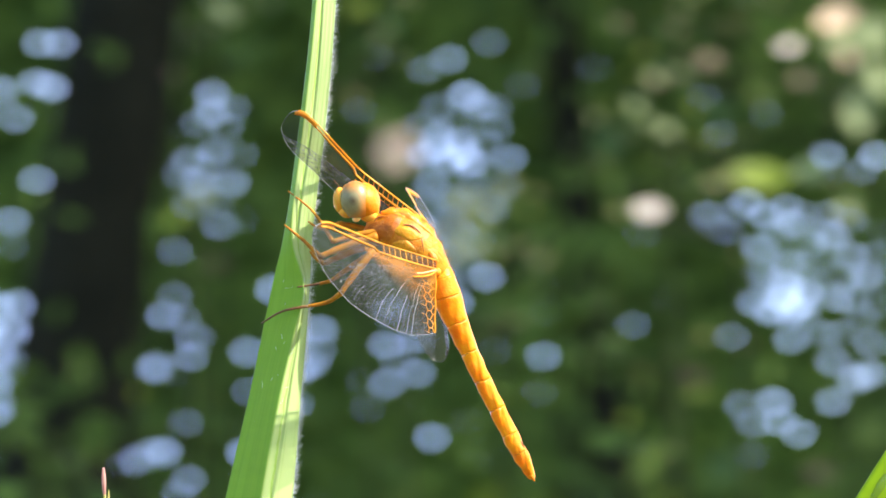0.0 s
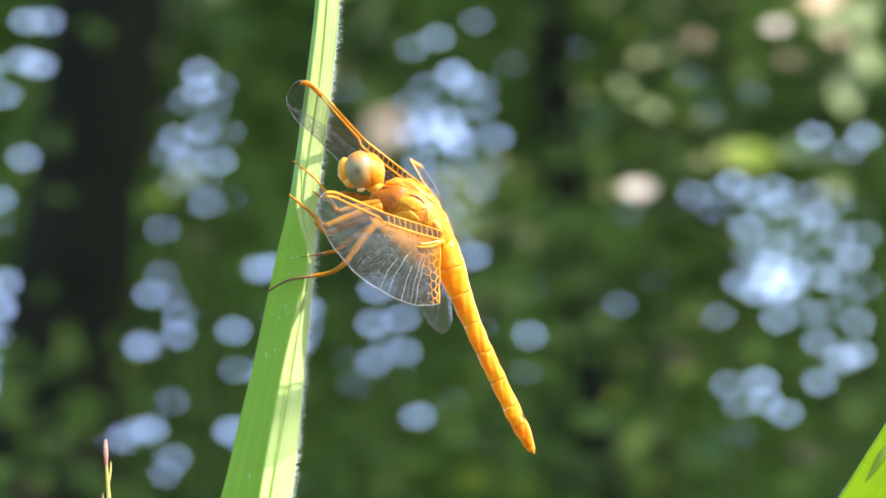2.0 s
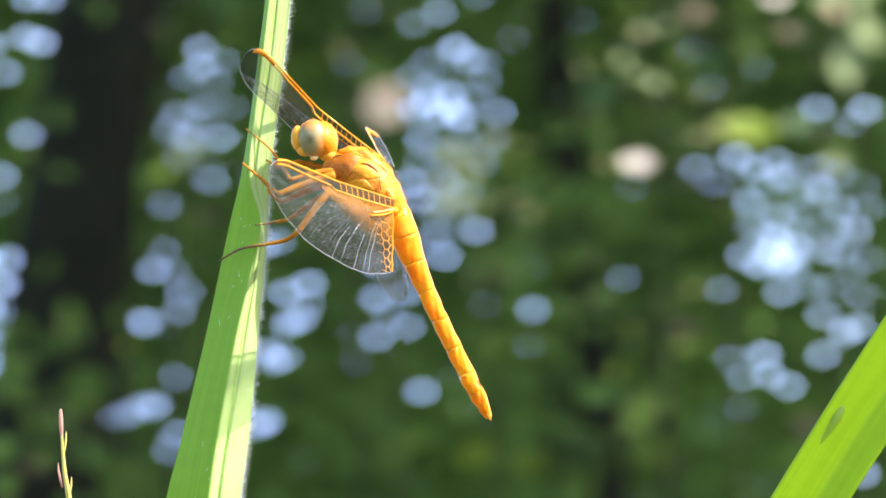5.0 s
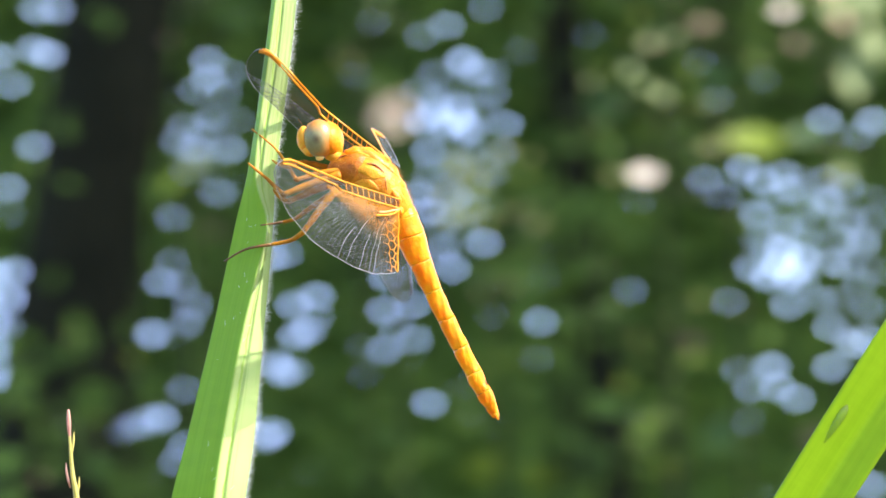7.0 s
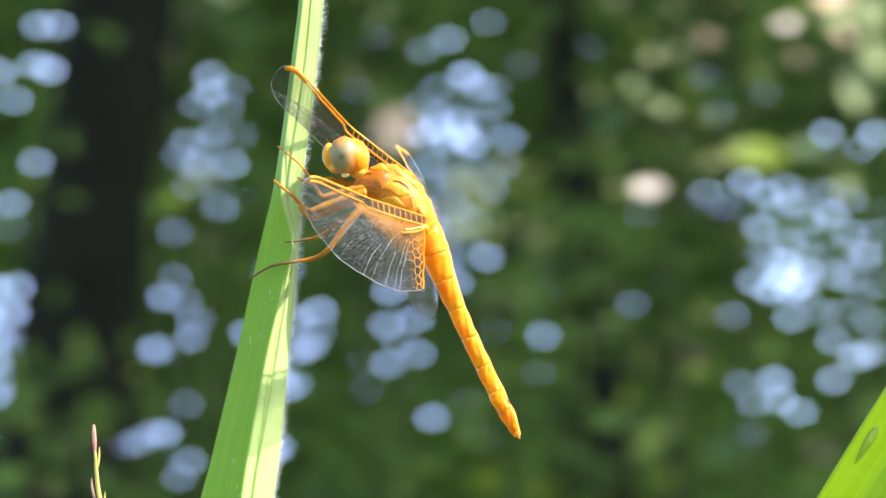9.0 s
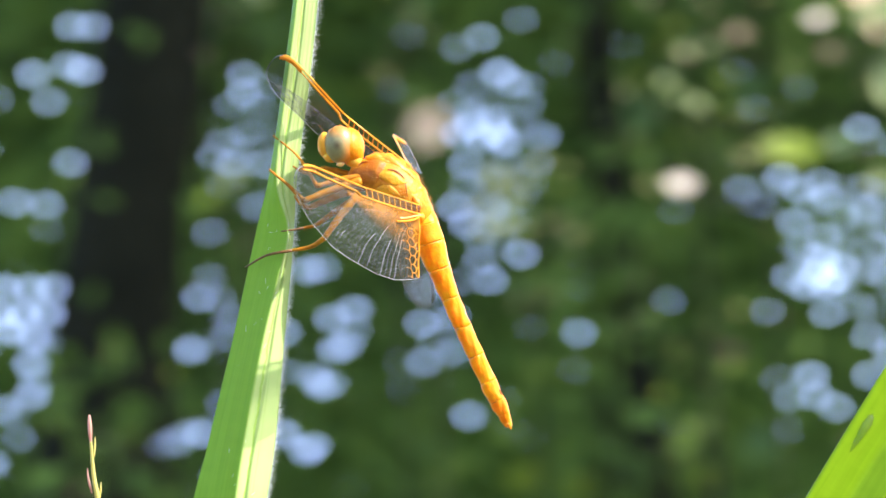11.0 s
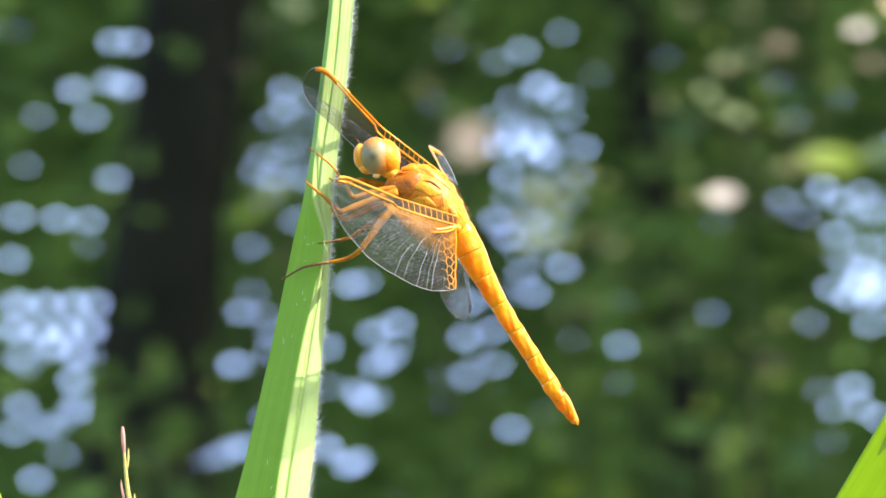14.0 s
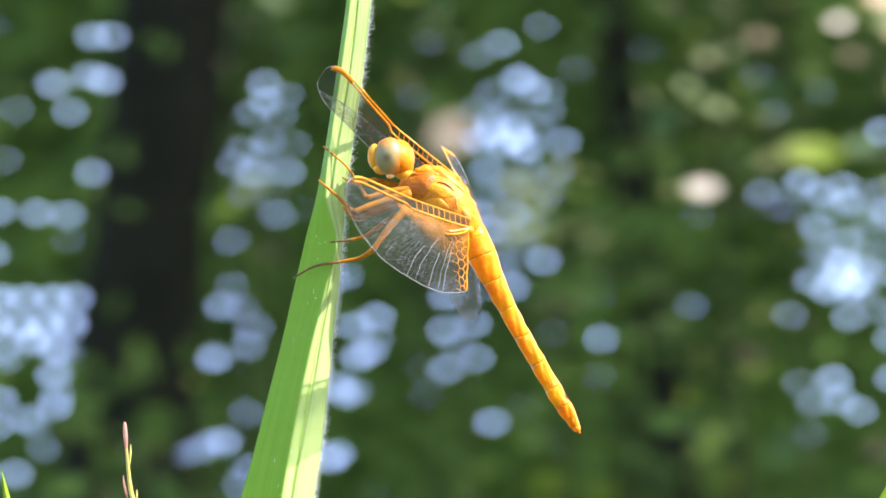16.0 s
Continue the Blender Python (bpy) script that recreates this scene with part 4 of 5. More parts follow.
def build_abdomen():
    w = (Vector((TIP[0], 0, TIP[1])) - Vector((ROOT[0], 0, ROOT[1]))) * MM
    across = Vector((-w.z, 0, w.x)).normalized()

    def along(u, side=0.0, y=0.0):
        bow = -0.7 * math.sin(math.pi * u ** 0.7) * MM
        return w * u + across * (bow + side) + Vector((0, y, 0))

    bm = bmesh.new()
    us = [0.97 * i / 40 for i in range(41)]
    loft(bm, [along(u) for u in us], [(girth(u) * 0.93, girth(u) * 0.85) for u in us], 20)
    abdomen = part("abdomen", bm, TAIL, dragonfly, "long slender bright orange abdomen", at=mm(*ROOT))
    ends = SEGMENTS[1:] + (0.99,)
    for k, (u0, u1) in enumerate(zip(SEGMENTS, ends)):
        bm = bmesh.new()
        a, b = u0 + 0.001, u1 + 0.003
        us = [a + (b - a) * i / 12 for i in range(13)]
        flare = [0.99, 0.997, 1.0, 1.0, 1.0, 1.0, 1.0, 1.0, 1.0, 1.0, 1.002, 1.004, 0.99]
        loft(bm, [along(u) for u in us], [(girth(u) * f, girth(u) * f * 0.92) for u, f in zip(us, flare)], 32)
        for v in bm.verts:     # dents, and a soft swelling along the belly
            u = v.co.dot(w) / w.length_squared
            side = (v.co - along(max(0.001, u))).dot(across) / max(1e-6, girth(u))
            v.co += Vector((noise.noise(v.co * 700), noise.noise(v.co * 700 + Vector((3, 1, 0))), noise.noise(v.co * 700 + Vector((7, 5, 0))))) * (0.06 + 0.11 * min(1, u * 1.6)) * MM
            if side < 0 and u0 > 0.2:
                v.co += across * side * 0.07 * MM * math.sin(math.pi * (u - a) / (b - a))
            if u0 > 0.1:      # a slanting crease on the flank
                v.co -= (v.co - along(max(0.001, u))) * (0.07 + 0.1 * min(1, u * 1.5)) * math.exp(-((side - 0.55 + 0.9 * (u - a) / (b - a)) / 0.16) ** 2)
        segment = part("segment", bm, TAIL, abdomen)
        if u0 > 0.7 and u0 < 0.93:
            bm = bmesh.new()
            line = [along(u, side=0.86 * girth(u), y=-girth(u) * 0.5) for u in us[6:11]]
            loft(bm, line, [0.07 * MM * (0.3 + 0.7 * math.sin(math.pi * i / (len(line) - 1))) for i in range(len(line))], 6)
            part("flank_line", bm, DARK, segment)
        if k in (2, 3, 4, 5, 6, 7, 8):     # the dark rim of a joint shows only for a part of the way round
            bm = bmesh.new()
            first, last = ((-20, 55), (-35, 30), (0, 60), (-50, 10), (-65, -20), (-60, -15), (-20, 30), (-55, 0))[(k - 1) % 8]
            line = [along(u0 + 0.003, side=math.sin(radians(q)) * girth(u0) * 1.0, y=-math.cos(radians(q)) * girth(u0) * 0.925) for q in np.linspace(first, last, 9)]
            loft(bm, line, [0.03 * MM * (0.2 + 0.8 * math.sin(math.pi * i / 8)) for i in range(9)], 6)
            part("joint", bm, DARK if k > 5 else RUST, segment)
    for y in (-0.22, 0.26):
        bm = bmesh.new()
        path = [along(0.975, y=y * MM), along(0.99, 0.05 * MM, y * MM), along(1.008, 0.03 * MM, y * 1.2 * MM)]
        loft(bm, path, [0.24 * MM, 0.22 * MM, 0.08 * MM], 8)
        part("tail_appendage", bm, TAIL, abdomen)
    return abdomen


abdomen = build_abdomen()


def leg(points, thick, dark_tip):
    """Thigh, shin and foot through five points, from the body to the blade."""
    pts = [mm(*p) for p in points]
    bm = bmesh.new()
    path = smooth_path([pts[0], pts[0].lerp(pts[1], 0.5) + vec(0, 0.15), pts[1]], 5)
    n = len(path) - 1
    loft(bm, path, [thick * (1.15 - 0.45 * i / n + 0.08 * math.sin(i * 2.1)) * MM for i in range(n + 1)], 10)
    upper = part("leg", bm, LEG, dragonfly)
    bm = bmesh.new()
    path = smooth_path([pts[1], pts[2], pts[3]], 6)
    n = len(path) - 1
    loft(bm, path, [thick * (0.7 - 0.3 * i / n) * MM for i in range(n + 1)], 8)
    rng = random.Random(len(points) + int(points[0][0] * 100))
    for i in range(2, n):
        for s in (-1, 1):
            thread(bm, path[i], path[i] + vec(rng.uniform(-0.35, 0.1), rng.uniform(-0.5, -0.1), 0.3 * s), 0.018 * MM, 3, 0.006 * MM)
    part("shin", bm, LEG_DARK if dark_tip == 2 else LEG, upper)
    bm = bmesh.new()
    path = smooth_path(pts[3:], 5)
    n = len(path) - 1
    loft(bm, path, [thick * (0.42 - 0.22 * i / n) * MM for i in range(n + 1)], 8)
    part("foot", bm, LEG_DARK if dark_tip else LEG, upper)


leg(((-7.77, 2.08, -1.2), (-12.99, 0.87, -2.5), (-13.99, 2.48, -1.0), (-15.00, 3.95, 0.4), (-16.00, 5.02, 0.8), (-18.41, 6.90, 1.2)), 0.38, 0)
leg(((-7.77, 1.74, 1.2), (-12.32, 3.08, 1.0), (-13.99, 2.41, 1.0), (-15.27, 2.75, 1.2), (-16.00, 3.28, 1.2)), 0.38, 0)
leg(((-7.77, 1.54, -1.5), (-14.46, -0.87, -2.6), (-15.27, -0.20, -1.0), (-16.47, 1.00, -0.2), (-17.68, 1.94, 0.4), (-18.81, 2.88, 0.8)), 0.48, 0)
leg(((-6.96, 1.07, 1.2), (-14.06, -1.67, 0.5), (-14.60, -1.41, 0.3), (-15.27, -0.94, 0.6), (-15.80, -0.27, 1.0)), 0.48, 0)
leg(((-8.03, 0.07, -1.6), (-12.12, -5.29, -2.6), (-13.66, -6.29, -1.5), (-15.94, -6.76, -0.6), (-19.02, -7.37, -0.4), (-21.56, -8.84, 0.6)), 0.46, 1)
leg(((-7.77, -0.27, 1.0), (-12.19, -3.01, 1.2), (-13.32, -3.75, 1.0), (-14.66, -4.08, 0.6), (-15.67, -4.29, 0.2), (-17.27, -4.49, 0.0)), 0.42, 1)


def wing(name, base, span, chord, tip, profile, nodus, kink, amber_root, rows, seed, camber=0.5, rung=0.085, rungs=12, lift=0.0, plain=False, mark=0.1, slim=1.0, thin=1.0, mark_from=0.83, arcs=(), pair=(0.17, 0.17), spread=0.72):
    """A clear wing: base point, span and chord vectors (mm), outline of the hind edge, with its net of veins."""
    base, span, chord = mm(*base), vec(*span), vec(*chord)
    normal = span.cross(chord).normalized()
    us, cs = zip(*profile)

    def spot(s, c):
        front = kink * (s / nodus if s < nodus else (1 - s) / (1 - nodus))
        depth = np.interp(s, us, cs)
        round_off = 1 - math.sqrt(max(0.0, 1 - (max(0.0, s - 0.84) / 0.16) ** 2))
        front, depth = front + (tip - front) * round_off, depth + (tip + 0.02 - depth) * round_off
        sag = camber * MM * math.sin(math.pi * c) * math.sin(math.pi * min(1, s * 1.02)) + 0.05 * MM * math.sin(c * 22 + s * 3)
        arch = lift * MM * math.sin(math.pi * min(1, max(0, s) / 0.7)) if lift else 0.0
        return base + span * s + chord * (front + (depth - front) * c) + normal * sag + Vector((0, arch, 0))

    bm = bmesh.new()
    reach = [0.84 * i / 26 for i in range(27)] + [0.84 + 0.16 * math.sin(k * math.pi / 20) for k in range(1, 11)]
    ns, nc = len(reach) - 1, 16
    grid = [[bm.verts.new(spot(s, j / nc)) for j in range(nc + 1)] for s in reach]
    for i in range(ns):
        for j in range(nc):
            bm.faces.new((grid[i][j], grid[i + 1][j], grid[i + 1][j + 1], grid[i][j + 1]))
    ob = part(name, bm, SMOKY if plain else FILM, dragonfly, "clear wing with amber front edge and fine veins")
    rng = random.Random(seed)
    fine, amber, stout = bmesh.new(), bmesh.new(), bmesh.new()

    def vein(points, r, to_amber):
        for p, q in zip(points, points[1:]):
            thread(amber if to_amber and not plain else fine, p, q, (r * 0.7 if plain else r * slim) * MM)

    # front edge: two strong veins with rungs between, base to nodus, then close together to the tip
    turn = min(range(len(reach)), key=lambda i: abs(reach[i] - nodus))
    inner = reach[:turn + 1]
    vein([spot(s, 0.0) for s in inner], 0.1, True)
    vein([spot(s, rung) for s in inner], 0.14, True)
    vein([spot(s, rung * 1.55) for s in inner], 0.045, True)
    outer = reach[turn:31]
    for c, r in ((0.0, pair[0]), (rung * spread, pair[1])):
        line = [spot(s, c if i else (rung if c else 0.0)) for i, s in enumerate(outer)]
        half = len(line) // 2
        vein(line[:half + 1], r, True)
        vein(line[half:], r * thin, True)
    vein([spot(s, 0.0) for s in reach[30:]], 0.06, False)
    for k in range(rungs):
        s = nodus * (k + 0.7) / (rungs + 0.5)
        vein([spot(s, 0), spot(s - 0.006, rung)], 0.075, True)
        vein([spot(s, rung), spot(s + 0.012, rung * 1.55)], 0.035, True)
    # the rest of the net: long veins that fan out from the root and bend down to the hind edge
    rim = [spot(max(0.01, s), 1.0) for s in reach]
    for p, q in zip(rim, rim[1:]):
        thread(fine if plain else stout, p, q, 0.028 * MM, 4)
    top = rung * 1.55
    fans = []
    for k in range(rows + 1):
        end = 0.1 + 0.88 * (k / rows) ** 0.85
        start = 0.015 + 0.24 * end
        line = []
        for i in range(25):
            u = i / 24
            s = start + (end - start) * (1 - (1 - u) ** 1.7) + 0.0015 * math.sin(u * 7 + k)
            line.append(spot(min(0.985, s), min(1.0, top + (1 - top) * u ** 1.35)))
        fans.append(line)
        vein(line, 0.03 if k % 4 == 0 else 0.018, False)
        if k in arcs:      # a few stout veins are made paler, standing for sun glints
            first = rng.randrange(5, 14)
            for p, q in zip(line[first:], line[first + 1:]):
                thread(stout, p, q, rng.uniform(0.02, 0.03) * MM, 5)
    for one, two in zip(fans, fans[1:]):
        for i in range(1, 24):
            width = (one[i] - two[i]).length
            if width < 0.12 * MM or rng.random() < 0.12:
                continue
            j = min(24, i + rng.choice((0, 0, 1)))
            mid = one[i].lerp(two[j], 0.5) + (one[i + 1] - one[i]) * rng.uniform(-0.25, 0.35)
            vein([one[i], mid, two[j]], 0.022, False)
    # wide amber cells at the root
    if amber_root > 0.05:
        edge = [spot(0.004, 0.16 + 0.84 * i / 16) for i in range(17)]
        for p, q in zip(edge, edge[1:]):
            thread(amber, p, q, 0.13 * MM)
        n = 7

        def width(c):
            return amber_root * (1.15 - 0.75 * c)

        def knot(k, share, up=0.0):
            c = 0.17 + 0.81 * min(n, max(0, k + up)) / n
            return spot(max(0.004, width(c) * share), c)

        # a honeycomb of two columns, its wall to the clear part uneven
        for k in range(n):
            wob = rng.uniform(-0.08, 0.08)
            vein([knot(k, 0.36 + wob), knot(k, 0.62 + wob, 0.5), knot(k + 1, 0.36 + wob)], 0.07, True)
            vein([knot(k, 0.36 + wob), knot(k, 0.0, -0.08)], 0.07, True)
            vein([knot(k, 0.62 + wob, 0.5), knot(k, 1.0, 0.4)], 0.06, True)
            vein([knot(k, 1.0, 0.4), knot(k, 1.18, 0.9), knot(k + 1, 1.0, 0.4)], 0.05, True)
            vein([knot(k, 1.18, 0.9), knot(k, 1.75, 0.8 + wob)], 0.03, True)
    part("front_vein", amber, VEIN_ORANGE, ob, "amber front veins with rungs") if amber.verts else amber.free()
    tagged(part("vein_net", fine, VEIN_CLEAR, ob, "fine grey net of veins"), kind="stuff")
    part("bright_vein", stout, VEIN_BRIGHT, ob, "long veins made pale for sun glints") if stout.verts else stout.free()
    # the coloured spot near the tip
    if not plain:
        bm = bmesh.new()
        cells = [[bm.verts.new(spot(s, c) - normal * 0.03 * MM) for c in (0.0, mark)] for s in [mark_from + (0.95 - mark_from) * i / 4 for i in range(5)]]
        for a, b in zip(cells, cells[1:]):
            bm.faces.new((a[0], b[0], b[1], a[1]))
        spot_ob = part("wing_spot", bm, STIGMA, ob, "orange wing spot")
        solid = spot_ob.modifiers.new("thickness", "SOLIDIFY")
        solid.thickness = 0.16 * MM
    if amber_root > 0.05:
        bm = bmesh.new()
        g = [[bm.verts.new(spot(0.6 * i / 18, rung * 1.1 + (0.6 * (1 - i / 18) ** 0.8 + 0.06) * j / 8) + normal * 0.05 * MM) for j in range(9)] for i in range(19)]
        uv = bm.loops.layers.uv.new("tint")
        for i in range(18):
            for j in range(8):
                face = bm.faces.new((g[i][j], g[i + 1][j], g[i + 1][j + 1], g[i][j + 1]))
                for loop, (a, b) in zip(face.loops, ((i, j), (i + 1, j), (i + 1, j + 1), (i, j + 1))):
                    loop[uv].uv = (a / 18, b / 8)
        part("amber_patch", bm, AMBER, ob, "amber tint at the wing root")
    return ob


HIND = ((0, 1.1), (0.05, 1.16), (0.2, 1.26), (0.35, 1.26), (0.55, 1.18), (0.7, 1.08), (0.82, 0.9), (1.0, 0.66))
FORE = ((0, 0.9), (0.1, 0.95), (0.3, 1.05), (0.55, 1.1), (0.75, 1.08), (1.0, 1.1))
wing("hind_wing", (-0.80, -1.34, -2.6), (-13.93, 5.09, -25.0), (-0.13, -7.77, 1.5), 0.3, HIND, 0.48, 0.045, 0.115, 26, 1, rung=0.12, rungs=10, arcs=(2, 3, 5, 8, 10))
near_fore_wing = wing("fore_wing", (-2.0, 3.35, -1.2), (-15.85, 14.70, -1.2), (-1.61, -4.55, 2.5), 0.75, FORE, 0.47, 0.2, 0.04, 20, 2, rung=0.18, rungs=13, lift=5.5, mark=0.11, mark_from=0.8, pair=(0.15, 0.18), spread=0.5, thin=0.5)
wing("fore_wing", (-2.14, 3.28, 2.0), (-2.7, 4.7, 26.0), (1.5, -0.9, 5.0), 0.5, FORE, 0.5, 0.05, 0.04, 7, 3, rung=0.2, mark=0.95, slim=0.6, mark_from=0.86)
wing("hind_wing", (0.00, -2.21, 2.4), (0.80, -11.52, 24.0), (-3.35, -0.80, 6.0), 0.3, HIND, 0.6, 0.04, 0.0, 14, 4, plain=True, arcs=(3, 6, 8))


# ---- other plants near the blade ----
def build_broad_leaf():
    ob = thing("broad_grass_leaf", STAGE, "bright lime green broad grass leaf with a dew drop", "grass leaf")
    way = Vector((178, 0, 282)).normalized()
    across = Vector((0.846, 0, -0.534))
    c0 = Vector((50.2, 0, -34.5))
    stations = []
    for k in range(60):
        d = -95 + k * 4.0
        half = 4.1 + 0.012 * d if d > -10 else 4.0
        half *= min(1.0, max(0.02, (141 - d) / 60)) ** 0.6
        bend = 0.0009 * max(0, d) ** 2
        c = (c0 + way * d + Vector((bend * 0.6, 0.02 * d, -bend))) * MM
        a = across * half * MM
        stations.append((c - a, c + a, 0.58, -1.9 * MM))
    bm = bmesh.new()
    strip(bm, stations, 16, 0.015 * MM)
    leaf = part("leaf_blade", bm, LEAF_GREEN, ob)
    solid = leaf.modifiers.new("thickness", "SOLIDIFY")
    solid.thickness, solid.offset = 0.2 * MM, -1
    bm = bmesh.new()
    low = stations[0]
    foot = [(low[0] + low[1]) * 0.5]
    drop = bmesh.new()
    at = (c0 + way * 5.8 - across * 2.4) * MM + Vector((0, 0.75, 0)) * MM
    line = [at + way * d * MM for d in (-3.1, -2.4, -1.3, 0.0, 1.2, 2.2, 2.8)]
    loft(drop, line, [(a * MM, 0.7 * a * MM + 0.0001) for a in (0.05, 0.22, 0.4, 0.55, 0.66, 0.5, 0.08)], 20)
    part("dew_drop", drop, WATER, ob, "elongated clear dew drop")
    ground = STAGE.inverted() @ Vector((foot[0].x - 0.12, REACH + 0.05, -0.01))
    path = smooth_path([foot[0] + way * 0.02, foot[0], foot[0].lerp(ground, 0.4) + Vector((-0.04, 0, 0)), ground], 8)
    loft(bm, path, [0.0032 - 0.0006 * i / (len(path) - 1) for i in range(len(path))], 10)
    part("stalk", bm, LEAF_GREEN, ob)
    return ob


broad_leaf = build_broad_leaf()


def build_spike():
    ob = thing("grass_spike", STAGE @ pose(PIVOT[0] * MM, 0, PIVOT[1] * MM), "thin grass spike with pinkish tip and straw-coloured husks", "grass spike")
    pts = [mm(-40.24, -25.91), mm(-40.11, -29.06), mm(-39.77, -33.41), mm(-39.10, -38.10), mm(-37.43, -57.52, 2), mm(-35.09, -171.34, 10), mm(-33.75, -954.74, 40)]
    bm = bmesh.new()
    path = smooth_path(pts[1:], 8)
    loft(bm, path, [0.16 * MM + 0.5 * MM * min(1, i / 40) for i in range(len(path))], 8)
    part("stem", bm, SPIKE_YELLOW, ob)
    bm = bmesh.new()
    line = smooth_path(pts[:3], 6)
    loft(bm, line[:8], [(0.06 + 0.2 * math.sin(math.pi * min(1, 0.08 + i / 8))) * MM for i in range(8)], 10)
    part("husk", bm, SPIKE_PINK, ob, "pinkish pointed husk")
    for k, (x, z, dx, material) in enumerate(((-39.97, -29.73, 0.35, SPIKE_YELLOW), (-40.04, -33.41, -0.45, SPIKE_PINK), (-39.50, -35.09, 0.5, SPIKE_YELLOW), (-39.37, -38.10, -0.4, SPIKE_PINK))):
        bm = bmesh.new()
        a = mm(x, z)
        loft(bm, [a + vec(0, -1.8), a + vec(dx * 0.5, -0.9), a + vec(dx, 0.2), a + vec(dx * 1.1, 1.2)], [0.08 * MM, 0.17 * MM, 0.14 * MM, 0.03 * MM], 8)
        part("husk", bm, material, ob)
    return ob


spike = build_spike()


def build_small_leaf():
    ob = thing("grass_leaf", STAGE, "narrow green grass leaf with a pointed tip", "grass leaf")
    stations = []
    for k in range(40):
        d = k * 6.0
        c = Vector((-55.98 + 0.16 * d, 0, -31.1 - d)) * MM
        half = min(3.0, 0.05 + 0.12 * d) * MM
        stations.append((c - Vector((half, 0, 0)), c + Vector((half, 0, 0)), 0.5, 0.6 * MM))
    bm = bmesh.new()
    strip(bm, stations, 8, 0.01 * MM, 0)
    leaf = part("leaf_blade", bm, LEAF_GREEN, ob)
    solid = leaf.modifiers.new("thickness", "SOLIDIFY")
    solid.thickness = 0.15 * MM
    bm = bmesh.new()
    a = (stations[-1][0] + stations[-1][1]) * 0.5
    ground = STAGE.inverted() @ Vector((a.x + 0.05, REACH + 0.03, -0.01))
    path = smooth_path([a + Vector((-0.001, 0, 0.02)), a, a.lerp(ground, 0.5), ground], 8)
    loft(bm, path, [0.0024] * len(path), 8)
    part("stalk", bm, LEAF_GREEN, ob)


build_small_leaf()


def build_thread():
    """A single spider's thread, slung across behind the blade."""
    bm = bmesh.new()
    line = smooth_path([Vector((x, y, z)) * MM for x, z, y in ((-112.76, -17.34, 120), (-56.51, -20.35, 40), (-16.07, -23.90, 9), (11.11, -27.92, 3), (34.75, -33.08, 2), (101.51, -50.82, 10))], 14)
    for a, b in zip(line, line[1:]):
        thread(bm, a, b, 0.0011 * MM, 4)
    ob = part("spider_thread", bm, SILK)
    ob.matrix_world = STAGE
    tagged(ob, "single fine spider thread slung between the grasses", "spider thread")


build_thread()


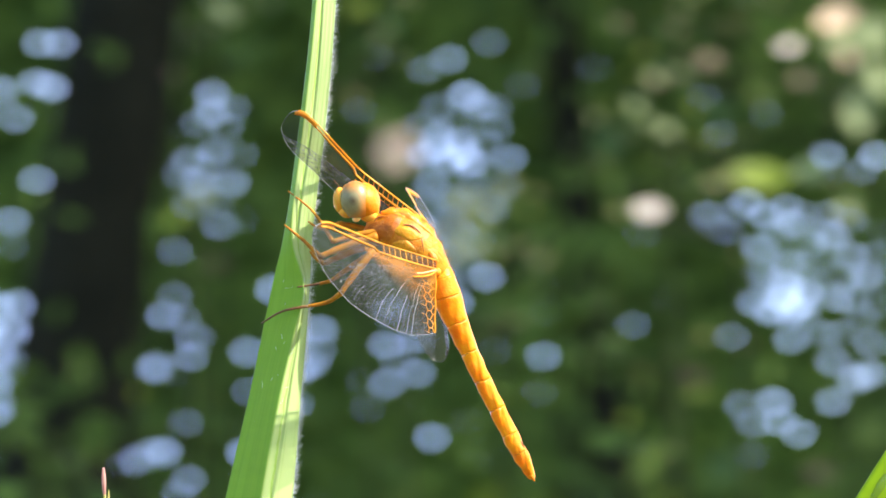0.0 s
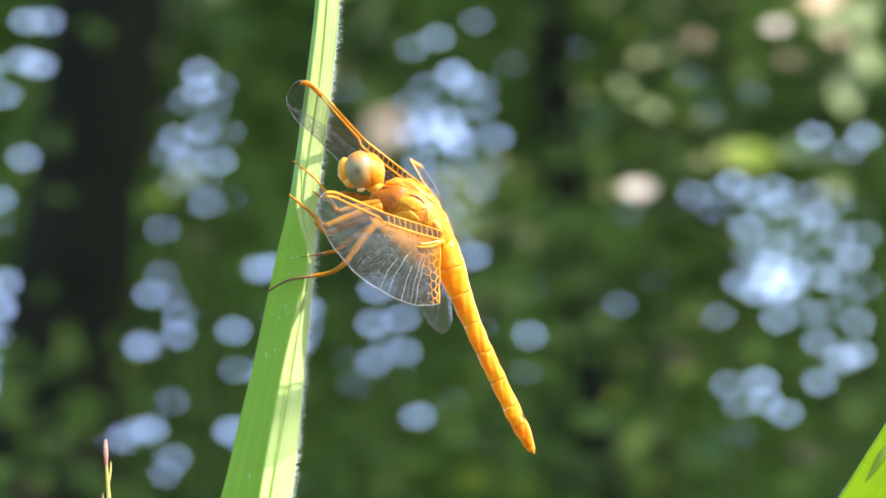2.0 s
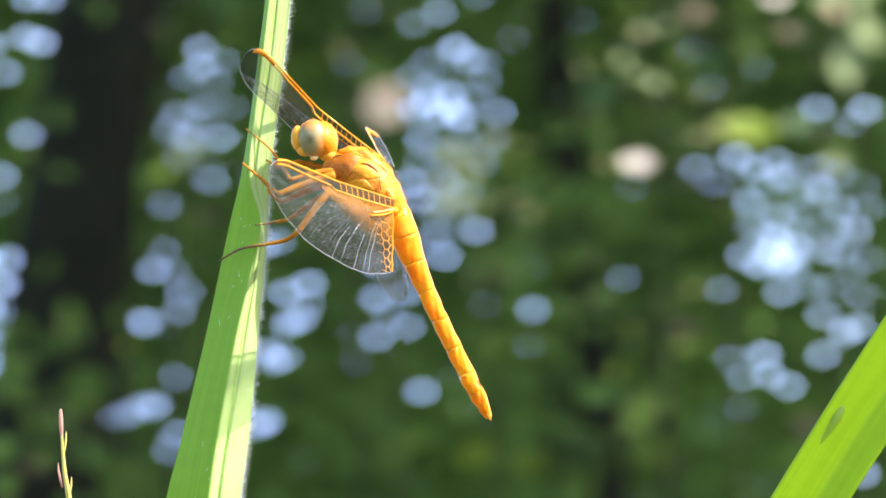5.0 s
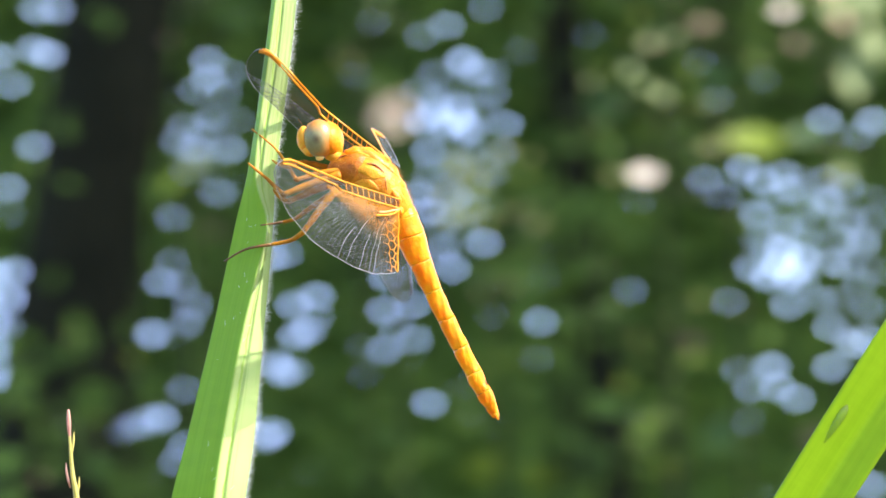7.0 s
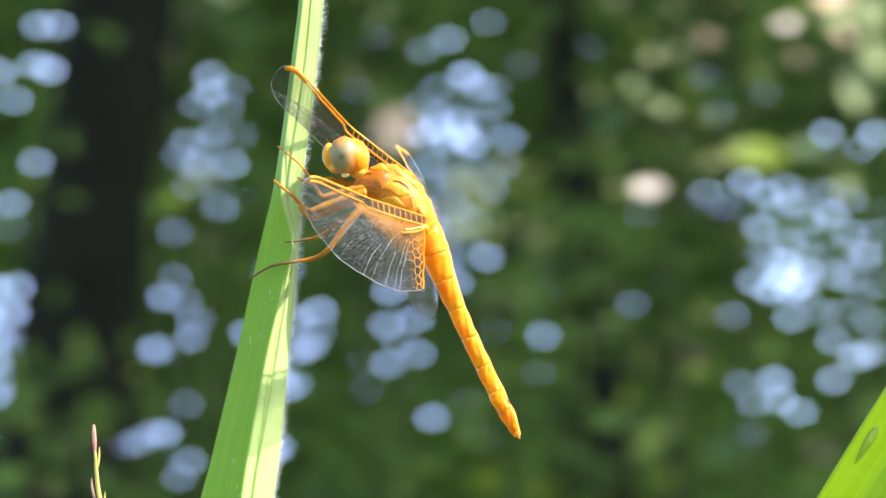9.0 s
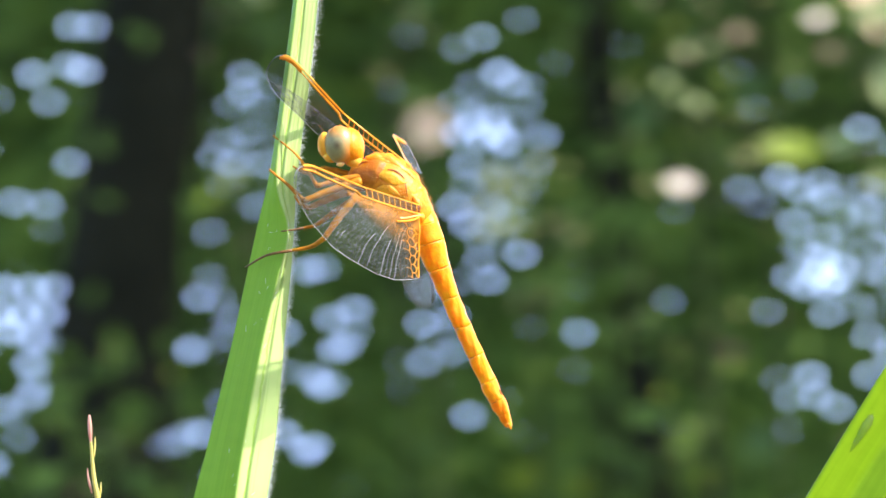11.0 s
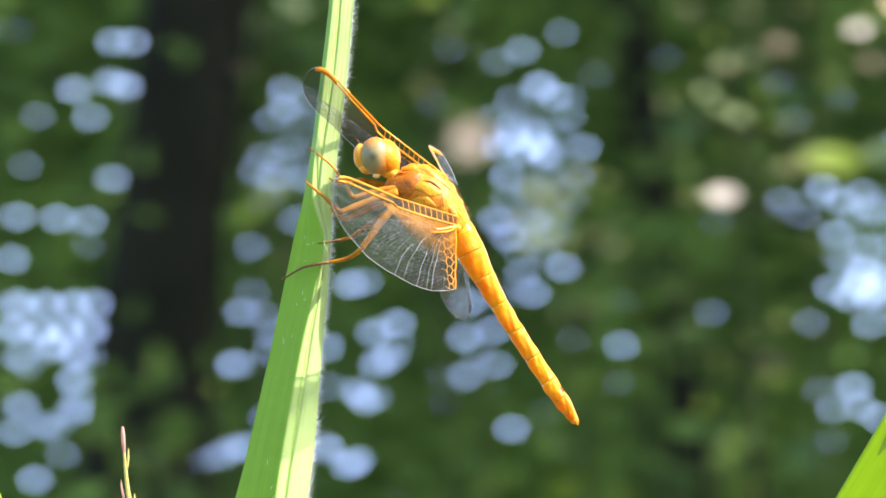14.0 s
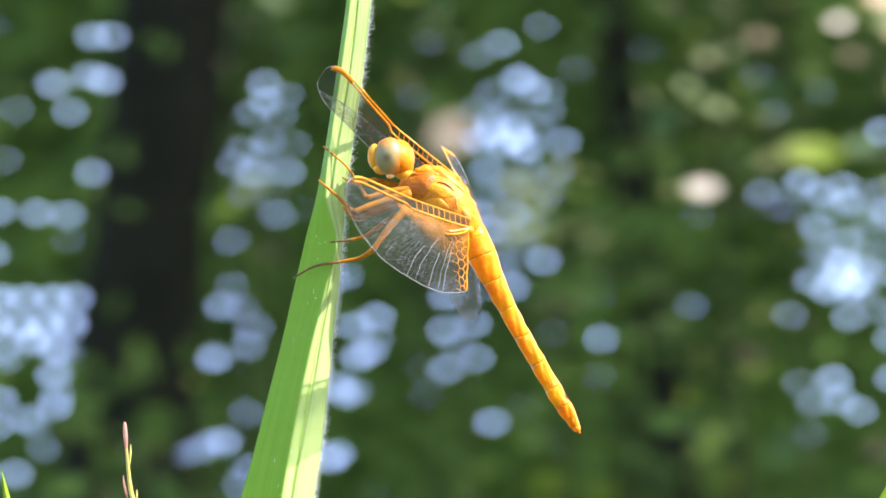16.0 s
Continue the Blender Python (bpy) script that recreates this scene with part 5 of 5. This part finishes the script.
# ---- movement ----
def motions():
    rest = STAGE @ pose(PIVOT[0] * MM, 0, PIVOT[1] * MM)
    # the blade's sway in degrees, and the dragonfly with it
    sway = ((0, 0), (0.5, 0.04), (1, 0.18), (1.5, 0.28), (2, 0.16), (2.5, 0.1), (3, -0.05), (3.5, 0.3), (3.7, 0.25), (6, 0.45), (7, 0.5), (8, 0.75), (9, 0.7),
            (11.5, 1.14), (12, 1.0), (12.5, 0.85), (13, 1.07), (13.5, 1.3), (14, 1.02), (14.5, 0.44), (15, 0.66), (15.5, 1.67), (16, 2.4))
    walk(blade, [(t, rest @ pose(0, 0, 0, 0, a, 0)) for t, a in sway])
    # the body dips at the tail end, turning about the head, and sinks a little while the head turns: seconds, degrees, millimetres
    dip = ((0, 0, 0), (3.1, 0, 0), (3.2, 3.0, 0), (3.5, 3.3, 0), (3.7, 3.3, 0), (4.4, 0.3, 0), (5.8, 0, 0), (11.5, 0, 0), (11.7, 0, 0), (11.8, 0, -0.4), (12.2, 0, -0.4), (12.4, 0, -0.2), (12.7, 0, -0.25), (13, 0, -0.1), (13.5, 0, 0), (16, 0, 0))
    nape = Matrix.Translation(mm(-10.4, 5.7))

    def between(rows, t, k):
        return float(np.interp(t, [r[0] for r in rows], [r[k] for r in rows]))

    times = sorted({r[0] for r in sway} | {r[0] for r in dip})
    walk(dragonfly, [(t, rest @ pose(0, 0, 0, 0, between(sway, t, 1), 0) @ nape @ pose(0, 0, between(dip, t, 2) * MM, 0, between(dip, t, 1), 0) @ nape.inverted()) for t in times])
    # the near fore wing stays where it was as the body dips, and sinks once
    sink = ((0, 0, 0), (11.5, 0, 0), (11.7, 0, 0), (11.8, -1.2, -0.8), (12.2, -1.2, -0.8), (12.3, 0, 0), (12.5, 0, 0), (13, 0, 0), (16, 0, 0))
    hinge = Matrix.Translation(mm(-2.0, 3.35, -1.2))
    wing_times = sorted({r[0] for r in sink} | {r[0] for r in dip})
    walk(near_fore_wing, [(t, nape @ pose(0, 0, 0, 0, -between(dip, t, 1), 0) @ nape.inverted() @ hinge @ pose(0, 0, between(sink, t, 2) * MM, 0, between(sink, t, 1), 0) @ hinge.inverted()) for t in wing_times])
    # the abdomen lifts and drops at its root
    lift = ((0, 0), (0.5, -0.7), (1, -0.2), (1.5, 0.2), (2, 0.9), (2.5, 0.7), (3, 1.0), (3.1, 1.5), (3.2, 2.2), (3.5, 2.7), (3.7, 1.9), (4.4, 0.6), (5.8, -1.4), (6, -1.6), (6.5, -0.4), (7, -0.6), (8, 0.5), (9, 0.5),
            (11.3, 1.6), (11.5, 1.4), (12, -5.3), (12.5, -6.0), (13, -8.4), (13.5, -7.4), (14, -6.4), (14.5, -4.3), (15, -4.7), (15.5, -3.6), (16, -4.7))
    walk(abdomen, [(t, Matrix.Translation(mm(*ROOT)) @ pose(0, 0, 0, 0, a, 0)) for t, a in lift])
    walk(spike, [(t, rest @ pose(x * MM, 0, z * MM)) for t, x, z in ((0, 0, 0), (1.5, -0.13, -0.26), (3.5, -0.15, -0.36), (7, 0.31, -0.44), (9, 0.31, -0.18), (12.5, 0.12, -0.19), (14, -0.3, 0), (16, -1.03, 0.37))])
    # the broad leaf nods a little, most of all at the end
    walk(broad_leaf, [(t, STAGE @ pose(x * MM, 0, z * MM)) for t, x, z in ((0, 0.13, -0.47), (2, -0.20, -0.60), (3, 0.07, -0.33), (3.5, -0.54, -0.40), (6, 0.27, 0.00), (7, -0.20, 0.00), (8, -0.33, -0.47), (9, 0.33, -0.74), (11.5, 0.27, -1.14), (12, 0.00, -0.80), (13, -0.33, -0.87), (14, -0.94, -0.47), (15, 0.20, -1.00), (15.5, 0.74, -2.81), (16, 1.34, -3.88))])
    # the head tilts twice
    turn = ((0, 0, 0, 0), (11.5, 0, 0, 0), (11.7, 0, 0, 0), (11.8, 23, 9, 0.6), (12, 25, 10, 0.7), (12.1, 24, 10, 0.65), (12.2, 7, 3, 0.2), (12.3, 0, 0, 0), (12.4, 0, 0, 0), (12.5, 21, 8, 0.55), (12.6, 25, 10, 0.65), (12.7, 23, 9, 0.6), (12.8, 0, 0, 0), (13.2, 0, 0, 0), (16, 0, 0, 0))
    walk(head, [(t, Matrix.Translation(mm(*NECK) + vec(up, up)) @ pose(0, 0, 0, a, b, 0)) for t, a, b, up in turn])


motions()
